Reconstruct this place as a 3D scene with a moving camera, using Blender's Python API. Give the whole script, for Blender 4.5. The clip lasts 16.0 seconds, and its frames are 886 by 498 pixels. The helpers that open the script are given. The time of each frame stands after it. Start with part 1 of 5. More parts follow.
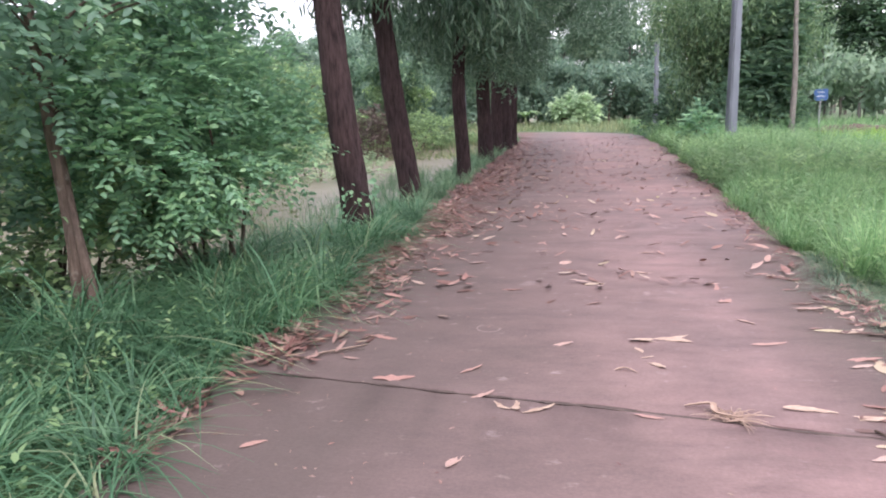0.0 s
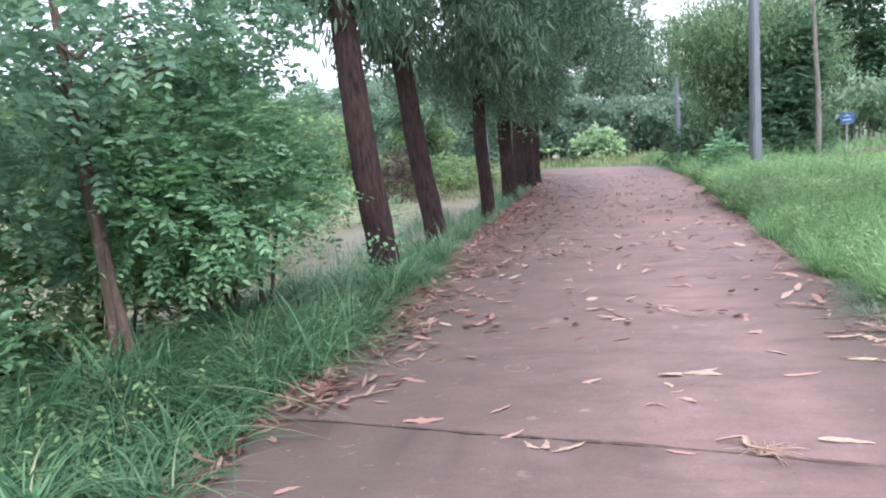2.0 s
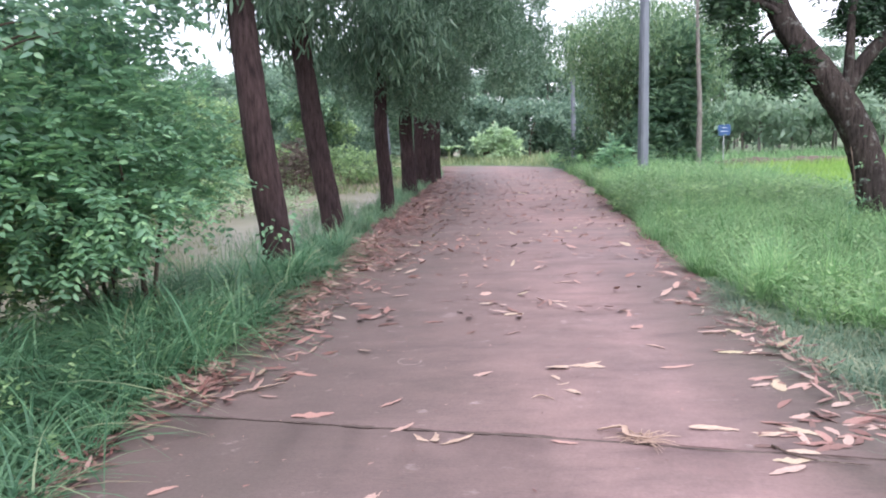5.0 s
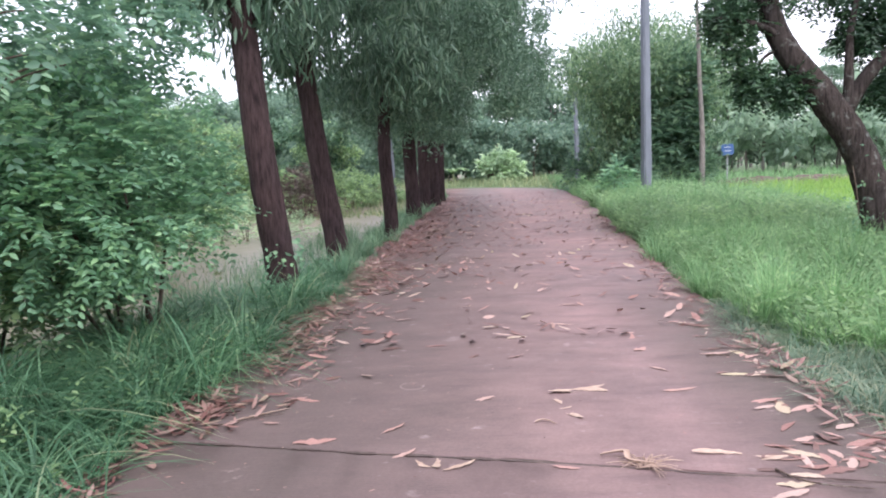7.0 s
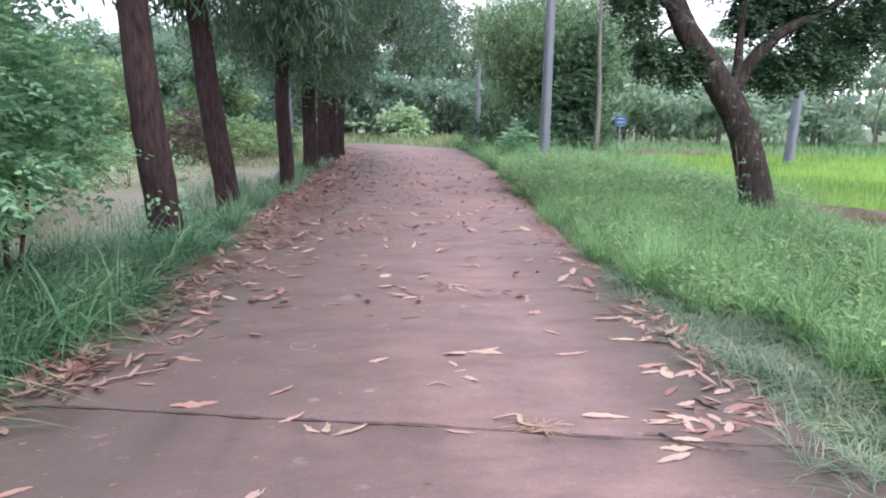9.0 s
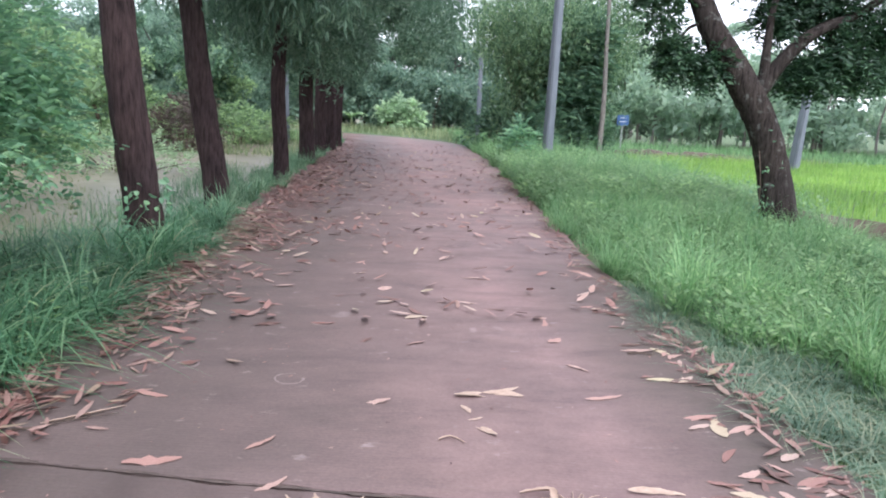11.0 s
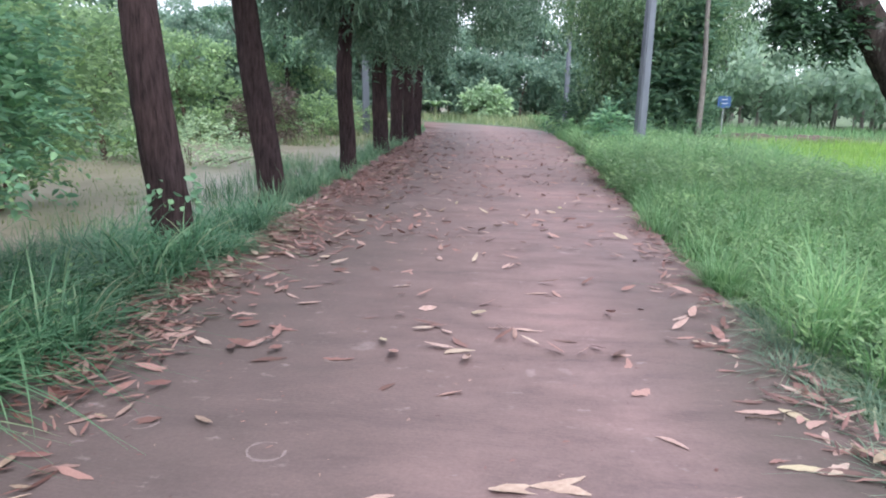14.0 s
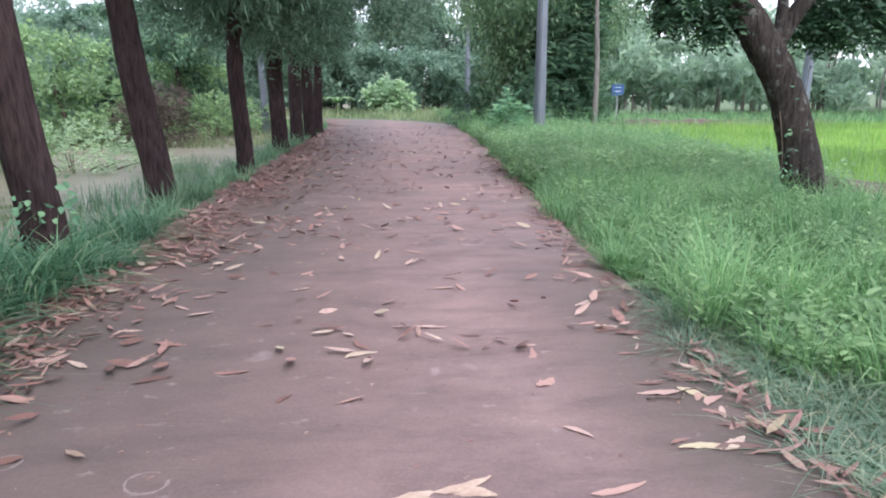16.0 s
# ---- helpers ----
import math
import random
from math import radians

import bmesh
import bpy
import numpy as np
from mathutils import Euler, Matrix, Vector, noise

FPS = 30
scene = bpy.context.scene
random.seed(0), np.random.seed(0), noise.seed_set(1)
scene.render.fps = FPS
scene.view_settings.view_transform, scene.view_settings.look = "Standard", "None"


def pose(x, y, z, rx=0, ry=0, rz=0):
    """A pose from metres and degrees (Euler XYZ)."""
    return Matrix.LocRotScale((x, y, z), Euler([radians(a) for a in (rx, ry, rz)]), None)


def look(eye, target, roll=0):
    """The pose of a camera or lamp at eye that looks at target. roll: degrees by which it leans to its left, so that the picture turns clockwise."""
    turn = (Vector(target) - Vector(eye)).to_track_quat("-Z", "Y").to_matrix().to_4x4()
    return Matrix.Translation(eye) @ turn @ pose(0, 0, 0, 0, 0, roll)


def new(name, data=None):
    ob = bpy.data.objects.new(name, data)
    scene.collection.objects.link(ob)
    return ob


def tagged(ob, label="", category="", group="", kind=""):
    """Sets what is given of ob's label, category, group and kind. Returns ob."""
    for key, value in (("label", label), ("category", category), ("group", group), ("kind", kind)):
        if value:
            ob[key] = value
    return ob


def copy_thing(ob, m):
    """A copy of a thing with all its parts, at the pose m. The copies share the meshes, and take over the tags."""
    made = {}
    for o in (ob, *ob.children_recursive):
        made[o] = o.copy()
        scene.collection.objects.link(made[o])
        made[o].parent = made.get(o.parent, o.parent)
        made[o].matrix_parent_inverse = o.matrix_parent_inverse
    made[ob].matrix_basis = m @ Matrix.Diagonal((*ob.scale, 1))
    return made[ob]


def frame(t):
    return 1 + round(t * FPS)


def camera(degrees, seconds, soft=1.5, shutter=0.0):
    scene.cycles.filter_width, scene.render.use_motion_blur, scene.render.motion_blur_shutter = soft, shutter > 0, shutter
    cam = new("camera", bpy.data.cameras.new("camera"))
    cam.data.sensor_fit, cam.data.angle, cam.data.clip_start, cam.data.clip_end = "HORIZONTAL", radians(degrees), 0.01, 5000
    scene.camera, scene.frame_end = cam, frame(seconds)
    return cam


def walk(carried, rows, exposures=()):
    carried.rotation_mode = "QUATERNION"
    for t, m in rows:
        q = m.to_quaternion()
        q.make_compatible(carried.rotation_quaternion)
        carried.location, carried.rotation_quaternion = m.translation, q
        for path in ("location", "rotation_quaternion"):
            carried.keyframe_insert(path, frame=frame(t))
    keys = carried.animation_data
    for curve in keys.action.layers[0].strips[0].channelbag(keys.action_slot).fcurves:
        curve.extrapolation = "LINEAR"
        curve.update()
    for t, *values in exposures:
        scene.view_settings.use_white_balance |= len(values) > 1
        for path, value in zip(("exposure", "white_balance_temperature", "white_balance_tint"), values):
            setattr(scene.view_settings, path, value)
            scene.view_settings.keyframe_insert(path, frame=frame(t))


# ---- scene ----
cam = camera(66.3, 16.0, soft=2.0)
PATH = [
    (0, (-0.102, -0.122, 1.483), (-0.441, 1.81, 1.091), -2.3),
    (0.5, (-0.086, -0.162, 1.481), (-0.532, 1.76, 1.152), -3.5),
    (1, (-0.069, -0.166, 1.493), (-0.488, 1.761, 1.161), -4.4),
    (1.5, (-0.066, -0.17, 1.491), (-0.491, 1.759, 1.177), -4.2),
    (2, (-0.062, -0.183, 1.507), (-0.479, 1.755, 1.236), -4.9),
    (2.5, (-0.051, -0.185, 1.504), (-0.457, 1.754, 1.225), -5.3),
    (3, (-0.04, -0.178, 1.507), (-0.425, 1.768, 1.251), -4.8),
    (3.5, (-0.028, -0.133, 1.485), (-0.194, 1.836, 1.173), -2.0),
    (4, (-0.05, -0.143, 1.485), (-0.177, 1.83, 1.182), -1.4),
    (6.5, (-0.011, -0.157, 1.49), (-0.137, 1.815, 1.185), -4.0),
    (7, (-0.007, -0.17, 1.505), (-0.146, 1.81, 1.266), -3.0),
    (7.5, (-0.008, -0.181, 1.503), (-0.066, 1.8, 1.231), -1.3),
    (8, (-0.006, -0.161, 1.506), (0.017, 1.819, 1.226), -2.3),
    (8.5, (-0.01, -0.108, 1.481), (0.111, 1.858, 1.133), -0.5),
    (11, (-0.091, 0.677, 1.518), (0.09, 2.631, 1.129), 2.7),
    (11.5, (0.005, 0.845, 1.504), (-0.011, 2.808, 1.119), 1.3),
    (12, (0.084, 1.016, 1.446), (0.125, 2.939, 0.9), 0.6),
    (12.5, (0.128, 1.269, 1.467), (0.369, 3.175, 0.91), 2.1),
    (13, (0.101, 1.477, 1.502), (0.189, 3.415, 1.018), 0.2),
    (13.5, (0.112, 1.613, 1.475), (0.009, 3.545, 0.969), -1.1),
    (14, (0.228, 1.823, 1.453), (0.15, 3.774, 1.023), 1.3),
    (14.5, (0.312, 1.915, 1.448), (0.375, 3.854, 0.961), -0.8),
    (15, (0.335, 1.929, 1.441), (0.54, 3.868, 0.997), 0.3),
    (15.5, (0.34, 1.978, 1.465), (0.587, 3.927, 1.09), 0.8),
    (16, (0.321, 1.958, 1.433), (0.5, 3.9, 0.991), -0.4),
]
walk(cam, [(t, look(eye, target, roll)) for t, eye, target, roll in PATH], exposures=[(0.0, 1.16, 6300, 25), (0.6, 1.2, 6020, 20), (2.0, 1.27, 6020, 20), (8.0, 1.14, 6120, 22), (11.0, 1.06, 5920, 16), (16.0, 1.05, 5900, 16)])

# ---- light ----
world = bpy.data.worlds.new("overcast_sky")
scene.world = world
world.use_nodes = True
wn = world.node_tree.nodes
wl = world.node_tree.links
sky = wn.new("ShaderNodeTexSky")
sky.sky_type = 'NISHITA'
sky.sun_disc = False
sky.sun_elevation = radians(58)
sky.sun_rotation = radians(35)
sky.dust_density = 4.0
veil = wn.new("ShaderNodeMixRGB")
veil.inputs[0].default_value = 0.72
veil.inputs[2].default_value = (7.6, 7.9, 8.2, 1)
wl.new(sky.outputs[0], veil.inputs[1])
wl.new(veil.outputs[0], wn["Background"].inputs[0])
wn["Background"].inputs[1].default_value = 0.15

sun_data = bpy.data.lights.new("sun", 'SUN')
sun_data.energy = 1.4
sun_data.angle = radians(25)
sun_data.color = (1.0, 0.96, 0.9)
sun = new("sun", sun_data)
sun.matrix_world = look((6, -9, 16), (0, 6, 0))


# ---- materials ----
def material(name):
    m = bpy.data.materials.new(name)
    m.use_nodes = True
    nt = m.node_tree
    return m, nt.nodes, nt.links, nt.nodes["Principled BSDF"]


def noise_node(n, l, scale, detail=4.0, rough=0.55, stretch=None, source="Object"):
    tex = n.new("ShaderNodeTexNoise")
    tex.inputs["Scale"].default_value = scale
    tex.inputs["Detail"].default_value = detail
    tex.inputs["Roughness"].default_value = rough
    co = n.new("ShaderNodeTexCoord")
    if stretch:
        mp = n.new("ShaderNodeMapping")
        mp.inputs["Scale"].default_value = stretch
        l.new(co.outputs[source], mp.inputs[0])
        l.new(mp.outputs[0], tex.inputs["Vector"])
    else:
        l.new(co.outputs[source], tex.inputs["Vector"])
    return tex


def ramp(n, l, src, stops):
    r = n.new("ShaderNodeValToRGB")
    e = r.color_ramp.elements
    e[0].position, e[0].color = stops[0][0], (*stops[0][1], 1)
    e[1].position, e[1].color = stops[-1][0], (*stops[-1][1], 1)
    for p, c in stops[1:-1]:
        x = e.new(p)
        x.color = (*c, 1)
    l.new(src, r.inputs[0])
    return r


def mixed(n, l, fac, a, b, mode='MIX'):
    m = n.new("ShaderNodeMixRGB")
    m.blend_type = mode
    for i, v in ((0, fac), (1, a), (2, b)):
        if isinstance(v, (int, float)):
            m.inputs[i].default_value = v
        elif isinstance(v, tuple):
            m.inputs[i].default_value = (*v, 1)
        else:
            l.new(v, m.inputs[i])
    return m.outputs[0]


def bumped(n, l, bsdf, height, strength, distance, prior=None):
    b = n.new("ShaderNodeBump")
    b.inputs["Strength"].default_value = strength
    b.inputs["Distance"].default_value = distance
    l.new(height, b.inputs["Height"])
    if prior:
        l.new(prior, b.inputs["Normal"])
    l.new(b.outputs[0], bsdf.inputs["Normal"])
    return b.outputs[0]


def haze_muted(c, gain):
    """A leaf colour scaled and drawn a little towards a cool grey, standing in for haze."""
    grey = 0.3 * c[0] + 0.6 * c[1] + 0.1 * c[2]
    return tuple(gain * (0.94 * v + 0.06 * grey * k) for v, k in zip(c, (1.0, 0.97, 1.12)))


def leaf_material(name, stops, rough=0.5, through_light=0.35, patch=0.5, gain=1.6):
    """Foliage: colour varies leaf by leaf and in larger patches; light passes through."""
    m, n, l, p = material(name)
    stops = [(q, haze_muted(c, gain)) for q, c in stops]
    g = n.new("ShaderNodeNewGeometry")
    r = ramp(n, l, g.outputs["Random Per Island"], stops)
    big = noise_node(n, l, patch, 3)
    shade = ramp(n, l, big.outputs[0], [(0.3, (0.62, 0.66, 0.62)), (0.7, (1.25, 1.2, 1.1))])
    col = mixed(n, l, 1.0, r.outputs[0], shade.outputs[0], 'MULTIPLY')
    l.new(col, p.inputs["Base Color"])
    p.inputs["Roughness"].default_value = rough
    p.inputs["Specular IOR Level"].default_value = 0.5
    t = n.new("ShaderNodeBsdfTranslucent")
    l.new(col, t.inputs[0])
    mx = n.new("ShaderNodeMixShader")
    mx.inputs[0].default_value = through_light + 0.08
    l.new(p.outputs[0], mx.inputs[1])
    l.new(t.outputs[0], mx.inputs[2])
    l.new(mx.outputs[0], n["Material Output"].inputs[0])
    return m


def bark_material(name, dark, light, patches=None):
    m, n, l, p = material(name)
    fine = noise_node(n, l, 9, 6, 0.65, (3.2, 3.2, 0.45))
    big = noise_node(n, l, 1.7, 3)
    r = ramp(n, l, fine.outputs[0], [(0.32, dark), (0.68, light)])
    col = mixed(n, l, 0.55, r.outputs[0], ramp(n, l, big.outputs[0], [(0.3, (0.55, 0.55, 0.6)), (0.7, (1.2, 1.1, 1.05))]).outputs[0], 'MULTIPLY')
    if patches:
        spots = noise_node(n, l, 7.0, 6, 0.7)
        where = ramp(n, l, spots.outputs[0], [(0.56, (0, 0, 0)), (0.7, (0.85, 0.85, 0.85))])
        col = mixed(n, l, where.outputs[0], col, patches)
    l.new(col, p.inputs["Base Color"])
    p.inputs["Roughness"].default_value = 0.95
    p.inputs["Specular IOR Level"].default_value = 0.15
    bumped(n, l, p, fine.outputs[0], 0.9, 0.03)
    return m


def concrete_road():
    m, n, l, p = material("reddish_concrete")
    co = n.new("ShaderNodeTexCoord")
    sep = n.new("ShaderNodeSeparateXYZ")
    l.new(co.outputs["Object"], sep.inputs[0])
    streak = noise_node(n, l, 1.3, 6, 0.65, (0.8, 1.7, 1))
    cloud = noise_node(n, l, 0.45, 4, 0.55)
    grain = noise_node(n, l, 60, 4, 0.7)
    base = ramp(n, l, streak.outputs[0], [(0.25, (0.14, 0.098, 0.091)), (0.45, (0.202, 0.135, 0.126)), (0.78, (0.268, 0.18, 0.168))])
    col = mixed(n, l, 0.75, base.outputs[0], ramp(n, l, cloud.outputs[0], [(0.3, (0.62, 0.64, 0.66)), (0.7, (1.3, 1.24, 1.24))]).outputs[0], 'MULTIPLY')
    blot = noise_node(n, l, 2.4, 5, 0.65, (1.0, 1.7, 1))
    col = mixed(n, l, 0.6, col, ramp(n, l, blot.outputs[0], [(0.3, (0.68, 0.68, 0.7)), (0.5, (1.0, 1.0, 1.0)), (0.72, (1.2, 1.18, 1.18))]).outputs[0], 'MULTIPLY')
    # dark smears that lie across the lane, and paler dusty ones between them
    smear = noise_node(n, l, 1.0, 5, 0.7, (0.9, 4.2, 1))
    col = mixed(n, l, 0.5, col, ramp(n, l, smear.outputs[0], [(0.34, (0.62, 0.62, 0.66)), (0.47, (1.0, 1.0, 1.0)), (0.56, (1.0, 1.0, 1.0)), (0.72, (1.16, 1.12, 1.12))]).outputs[0], 'MULTIPLY')
    # slabs turn darker and browner towards their left side, broken up by noise
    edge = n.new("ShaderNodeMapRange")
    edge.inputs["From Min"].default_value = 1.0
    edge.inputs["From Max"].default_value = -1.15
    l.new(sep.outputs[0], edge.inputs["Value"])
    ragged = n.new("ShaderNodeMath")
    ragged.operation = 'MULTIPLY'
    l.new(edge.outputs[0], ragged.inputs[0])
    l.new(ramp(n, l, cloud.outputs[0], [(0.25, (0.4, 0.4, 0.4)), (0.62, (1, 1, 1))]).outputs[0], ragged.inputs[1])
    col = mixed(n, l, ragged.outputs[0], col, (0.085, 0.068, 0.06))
    # red-brown leaf mould rotting along the row of trees
    duff = n.new("ShaderNodeMapRange")
    duff.inputs["From Min"].default_value = -0.9
    duff.inputs["From Max"].default_value = -1.8
    l.new(sep.outputs[0], duff.inputs["Value"])
    duff_y = n.new("ShaderNodeMapRange")
    duff_y.inputs["From Min"].default_value = 5.5
    duff_y.inputs["From Max"].default_value = 9.0
    l.new(sep.outputs[1], duff_y.inputs["Value"])
    mould = mixed(n, l, 1.0, mixed(n, l, 1.0, duff.outputs[0], duff_y.outputs[0], 'MULTIPLY'), ramp(n, l, blot.outputs[0], [(0.35, (0.2, 0.2, 0.2)), (0.62, (0.9, 0.9, 0.9))]).outputs[0], 'MULTIPLY')
    col = mixed(n, l, mould, col, (0.15, 0.075, 0.06))
    # trodden wet soil along the other edge near the joint
    wet = n.new("ShaderNodeMapRange")
    wet.inputs["From Min"].default_value = 1.05
    wet.inputs["From Max"].default_value = 1.75
    l.new(sep.outputs[0], wet.inputs["Value"])
    wet_y = n.new("ShaderNodeMapRange")
    wet_y.inputs["From Min"].default_value = 8.5
    wet_y.inputs["From Max"].default_value = 5.0
    l.new(sep.outputs[1], wet_y.inputs["Value"])
    soaked = mixed(n, l, 1.0, mixed(n, l, 1.0, wet.outputs[0], wet_y.outputs[0], 'MULTIPLY'), ramp(n, l, blot.outputs[0], [(0.3, (0.45, 0.45, 0.45)), (0.6, (1, 1, 1))]).outputs[0], 'MULTIPLY')
    col = mixed(n, l, soaked, col, (0.075, 0.06, 0.05))
    # pale dusty smudges
    dust = noise_node(n, l, 5.5, 4, 0.65, (1.0, 1.6, 1))
    col = mixed(n, l, ramp(n, l, dust.outputs[0], [(0.63, (0, 0, 0)), (0.74, (0.5, 0.5, 0.5))]).outputs[0], col, (0.34, 0.27, 0.26))
    # pale rings left by dried puddles
    cell = n.new("ShaderNodeTexVoronoi")
    cell.inputs["Scale"].default_value = 1.1
    l.new(co.outputs["Object"], cell.inputs["Vector"])
    ring = ramp(n, l, cell.outputs["Distance"], [(0.08, (0, 0, 0)), (0.1, (0.5, 0.5, 0.5)), (0.125, (0.4, 0.4, 0.4)), (0.15, (0, 0, 0))])
    broken = ramp(n, l, blot.outputs[0], [(0.45, (0, 0, 0)), (0.62, (1, 1, 1))])
    col = mixed(n, l, mixed(n, l, 1.0, ring.outputs[0], broken.outputs[0], 'MULTIPLY'), col, (0.38, 0.31, 0.3))
    col = mixed(n, l, 0.35, col, ramp(n, l, grain.outputs[0], [(0.3, (0.6, 0.6, 0.6)), (0.7, (1.3, 1.3, 1.3))]).outputs[0], 'MULTIPLY')
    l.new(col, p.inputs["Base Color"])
    l.new(ramp(n, l, cloud.outputs[0], [(0.3, (0.62, 0.62, 0.62)), (0.7, (0.85, 0.85, 0.85))]).outputs[0], p.inputs["Roughness"])
    p.inputs["Specular IOR Level"].default_value = 0.3
    # broomed lines across the slab
    wave = n.new("ShaderNodeTexWave")
    wave.bands_direction = 'Y'
    wave.inputs["Scale"].default_value = 14.0
    wave.inputs["Distortion"].default_value = 6.0
    wave.inputs["Detail"].default_value = 2.0
    wave.inputs["Detail Scale"].default_value = 0.6
    mp = n.new("ShaderNodeMapping")
    mp.inputs["Rotation"].default_value = (0, 0, radians(9))
    l.new(co.outputs["Object"], mp.inputs[0])
    l.new(mp.outputs[0], wave.inputs["Vector"])
    first = bumped(n, l, p, wave.outputs[0], 0.16, 0.004)
    second = bumped(n, l, p, grain.outputs[0], 0.3, 0.004, first)
    bumped(n, l, p, streak.outputs[0], 0.06, 0.02, second)
    return m


def ground_material():
    m, n, l, p = material("soil_and_turf")
    co = n.new("ShaderNodeTexCoord")
    sep = n.new("ShaderNodeSeparateXYZ")
    l.new(co.outputs["Object"], sep.inputs[0])
    big = noise_node(n, l, 0.16, 4, 0.6)
    mid = noise_node(n, l, 1.3, 5, 0.6)
    fine = noise_node(n, l, 22, 4, 0.7)
    turf = ramp(n, l, mid.outputs[0], [(0.3, (0.045, 0.075, 0.03)), (0.7, (0.1, 0.16, 0.06))])
    soil = ramp(n, l, mid.outputs[0], [(0.3, (0.25, 0.2, 0.16)), (0.7, (0.38, 0.31, 0.26))])
    field = n.new("ShaderNodeMapRange")
    field.inputs["From Min"].default_value = -3.2
    field.inputs["From Max"].default_value = -4.4
    l.new(sep.outputs[0], field.inputs["Value"])
    patch = ramp(n, l, big.outputs[0], [(0.36, (0.25, 0.25, 0.25)), (0.56, (1, 1, 1))])
    f = mixed(n, l, 1.0, field.outputs[0], patch.outputs[0], 'MULTIPLY')
    col = mixed(n, l, f, turf.outputs[0], soil.outputs[0])
    col = mixed(n, l, 0.5, col, ramp(n, l, fine.outputs[0], [(0.3, (0.55, 0.55, 0.55)), (0.7, (1.3, 1.3, 1.3))]).outputs[0], 'MULTIPLY')
    l.new(col, p.inputs["Base Color"])
    p.inputs["Roughness"].default_value = 0.95
    bumped(n, l, p, fine.outputs[0], 0.6, 0.03)
    return m


def plain_material(name, a, b, scale, rough, stretch=None, bump=0.2):
    m, n, l, p = material(name)
    t = noise_node(n, l, scale, 5, 0.6, stretch)
    l.new(ramp(n, l, t.outputs[0], [(0.3, a), (0.7, b)]).outputs[0], p.inputs["Base Color"])
    p.inputs["Roughness"].default_value = rough
    bumped(n, l, p, t.outputs[0], bump, 0.01)
    return m


ROAD = concrete_road()
GROUND = ground_material()
BARK_RED = bark_material("red_brown_bark", (0.02, 0.014, 0.014), (0.086, 0.058, 0.057))
BARK_DARK = bark_material("dark_lichened_bark", (0.018, 0.014, 0.013), (0.085, 0.07, 0.062), (0.22, 0.225, 0.205))
BARK_PALE = bark_material("pale_bark", (0.13, 0.12, 0.105), (0.3, 0.28, 0.255))
BARK_SAPLING = bark_material("brown_sapling_bark", (0.06, 0.045, 0.036), (0.19, 0.145, 0.115), (0.3, 0.28, 0.24))
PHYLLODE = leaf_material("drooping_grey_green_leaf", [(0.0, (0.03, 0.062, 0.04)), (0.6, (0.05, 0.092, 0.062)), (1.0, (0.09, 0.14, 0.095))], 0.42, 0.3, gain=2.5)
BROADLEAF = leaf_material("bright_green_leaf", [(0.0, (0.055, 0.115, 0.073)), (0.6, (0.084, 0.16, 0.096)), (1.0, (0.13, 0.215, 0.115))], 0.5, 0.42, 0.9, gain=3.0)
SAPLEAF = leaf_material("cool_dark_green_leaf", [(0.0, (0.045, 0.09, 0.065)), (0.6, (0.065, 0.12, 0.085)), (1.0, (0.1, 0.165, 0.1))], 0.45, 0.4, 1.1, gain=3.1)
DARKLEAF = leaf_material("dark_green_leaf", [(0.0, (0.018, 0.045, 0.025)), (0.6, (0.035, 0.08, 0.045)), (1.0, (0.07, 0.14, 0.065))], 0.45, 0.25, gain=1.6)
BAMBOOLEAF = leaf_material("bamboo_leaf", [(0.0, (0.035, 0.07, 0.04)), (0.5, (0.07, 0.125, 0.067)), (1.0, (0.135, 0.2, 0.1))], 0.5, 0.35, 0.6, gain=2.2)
# The far wood's leaf colour is paled and blued to carry distance haze.
FARLEAF = leaf_material("hazed_woodland_leaf", [(0.0, (0.07, 0.115, 0.09)), (0.6, (0.1, 0.16, 0.12)), (1.0, (0.145, 0.21, 0.15))], 0.6, 0.4, 0.25, gain=2.4)
# Thicket green lifted towards blue, with the haze mixed into the colour.
WOODLEAF = leaf_material("hazy_thicket_leaf", [(0.0, (0.045, 0.08, 0.06)), (0.6, (0.07, 0.115, 0.085)), (1.0, (0.105, 0.155, 0.11))], 0.6, 0.4, 0.2, gain=2.7)
# Mist over the plantation is put into this pale leaf colour.
MISTLEAF = leaf_material("misted_pale_leaf", [(0.0, (0.12, 0.175, 0.135)), (0.6, (0.16, 0.225, 0.17)), (1.0, (0.21, 0.28, 0.2))], 0.6, 0.45, 0.2, gain=2.3)
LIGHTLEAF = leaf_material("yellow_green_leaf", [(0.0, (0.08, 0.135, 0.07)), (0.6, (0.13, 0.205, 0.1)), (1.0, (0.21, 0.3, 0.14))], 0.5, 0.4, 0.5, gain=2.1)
# Pale green of its own, plus distance haze painted in for the bend shrub.
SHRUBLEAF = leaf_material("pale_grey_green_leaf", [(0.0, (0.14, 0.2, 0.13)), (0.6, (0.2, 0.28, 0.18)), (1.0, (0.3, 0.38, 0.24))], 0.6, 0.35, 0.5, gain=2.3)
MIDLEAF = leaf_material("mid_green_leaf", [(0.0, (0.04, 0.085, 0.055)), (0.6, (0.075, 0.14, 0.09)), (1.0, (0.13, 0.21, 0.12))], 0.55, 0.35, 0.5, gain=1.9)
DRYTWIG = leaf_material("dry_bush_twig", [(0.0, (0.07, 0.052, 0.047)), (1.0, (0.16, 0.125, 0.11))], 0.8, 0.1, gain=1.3)
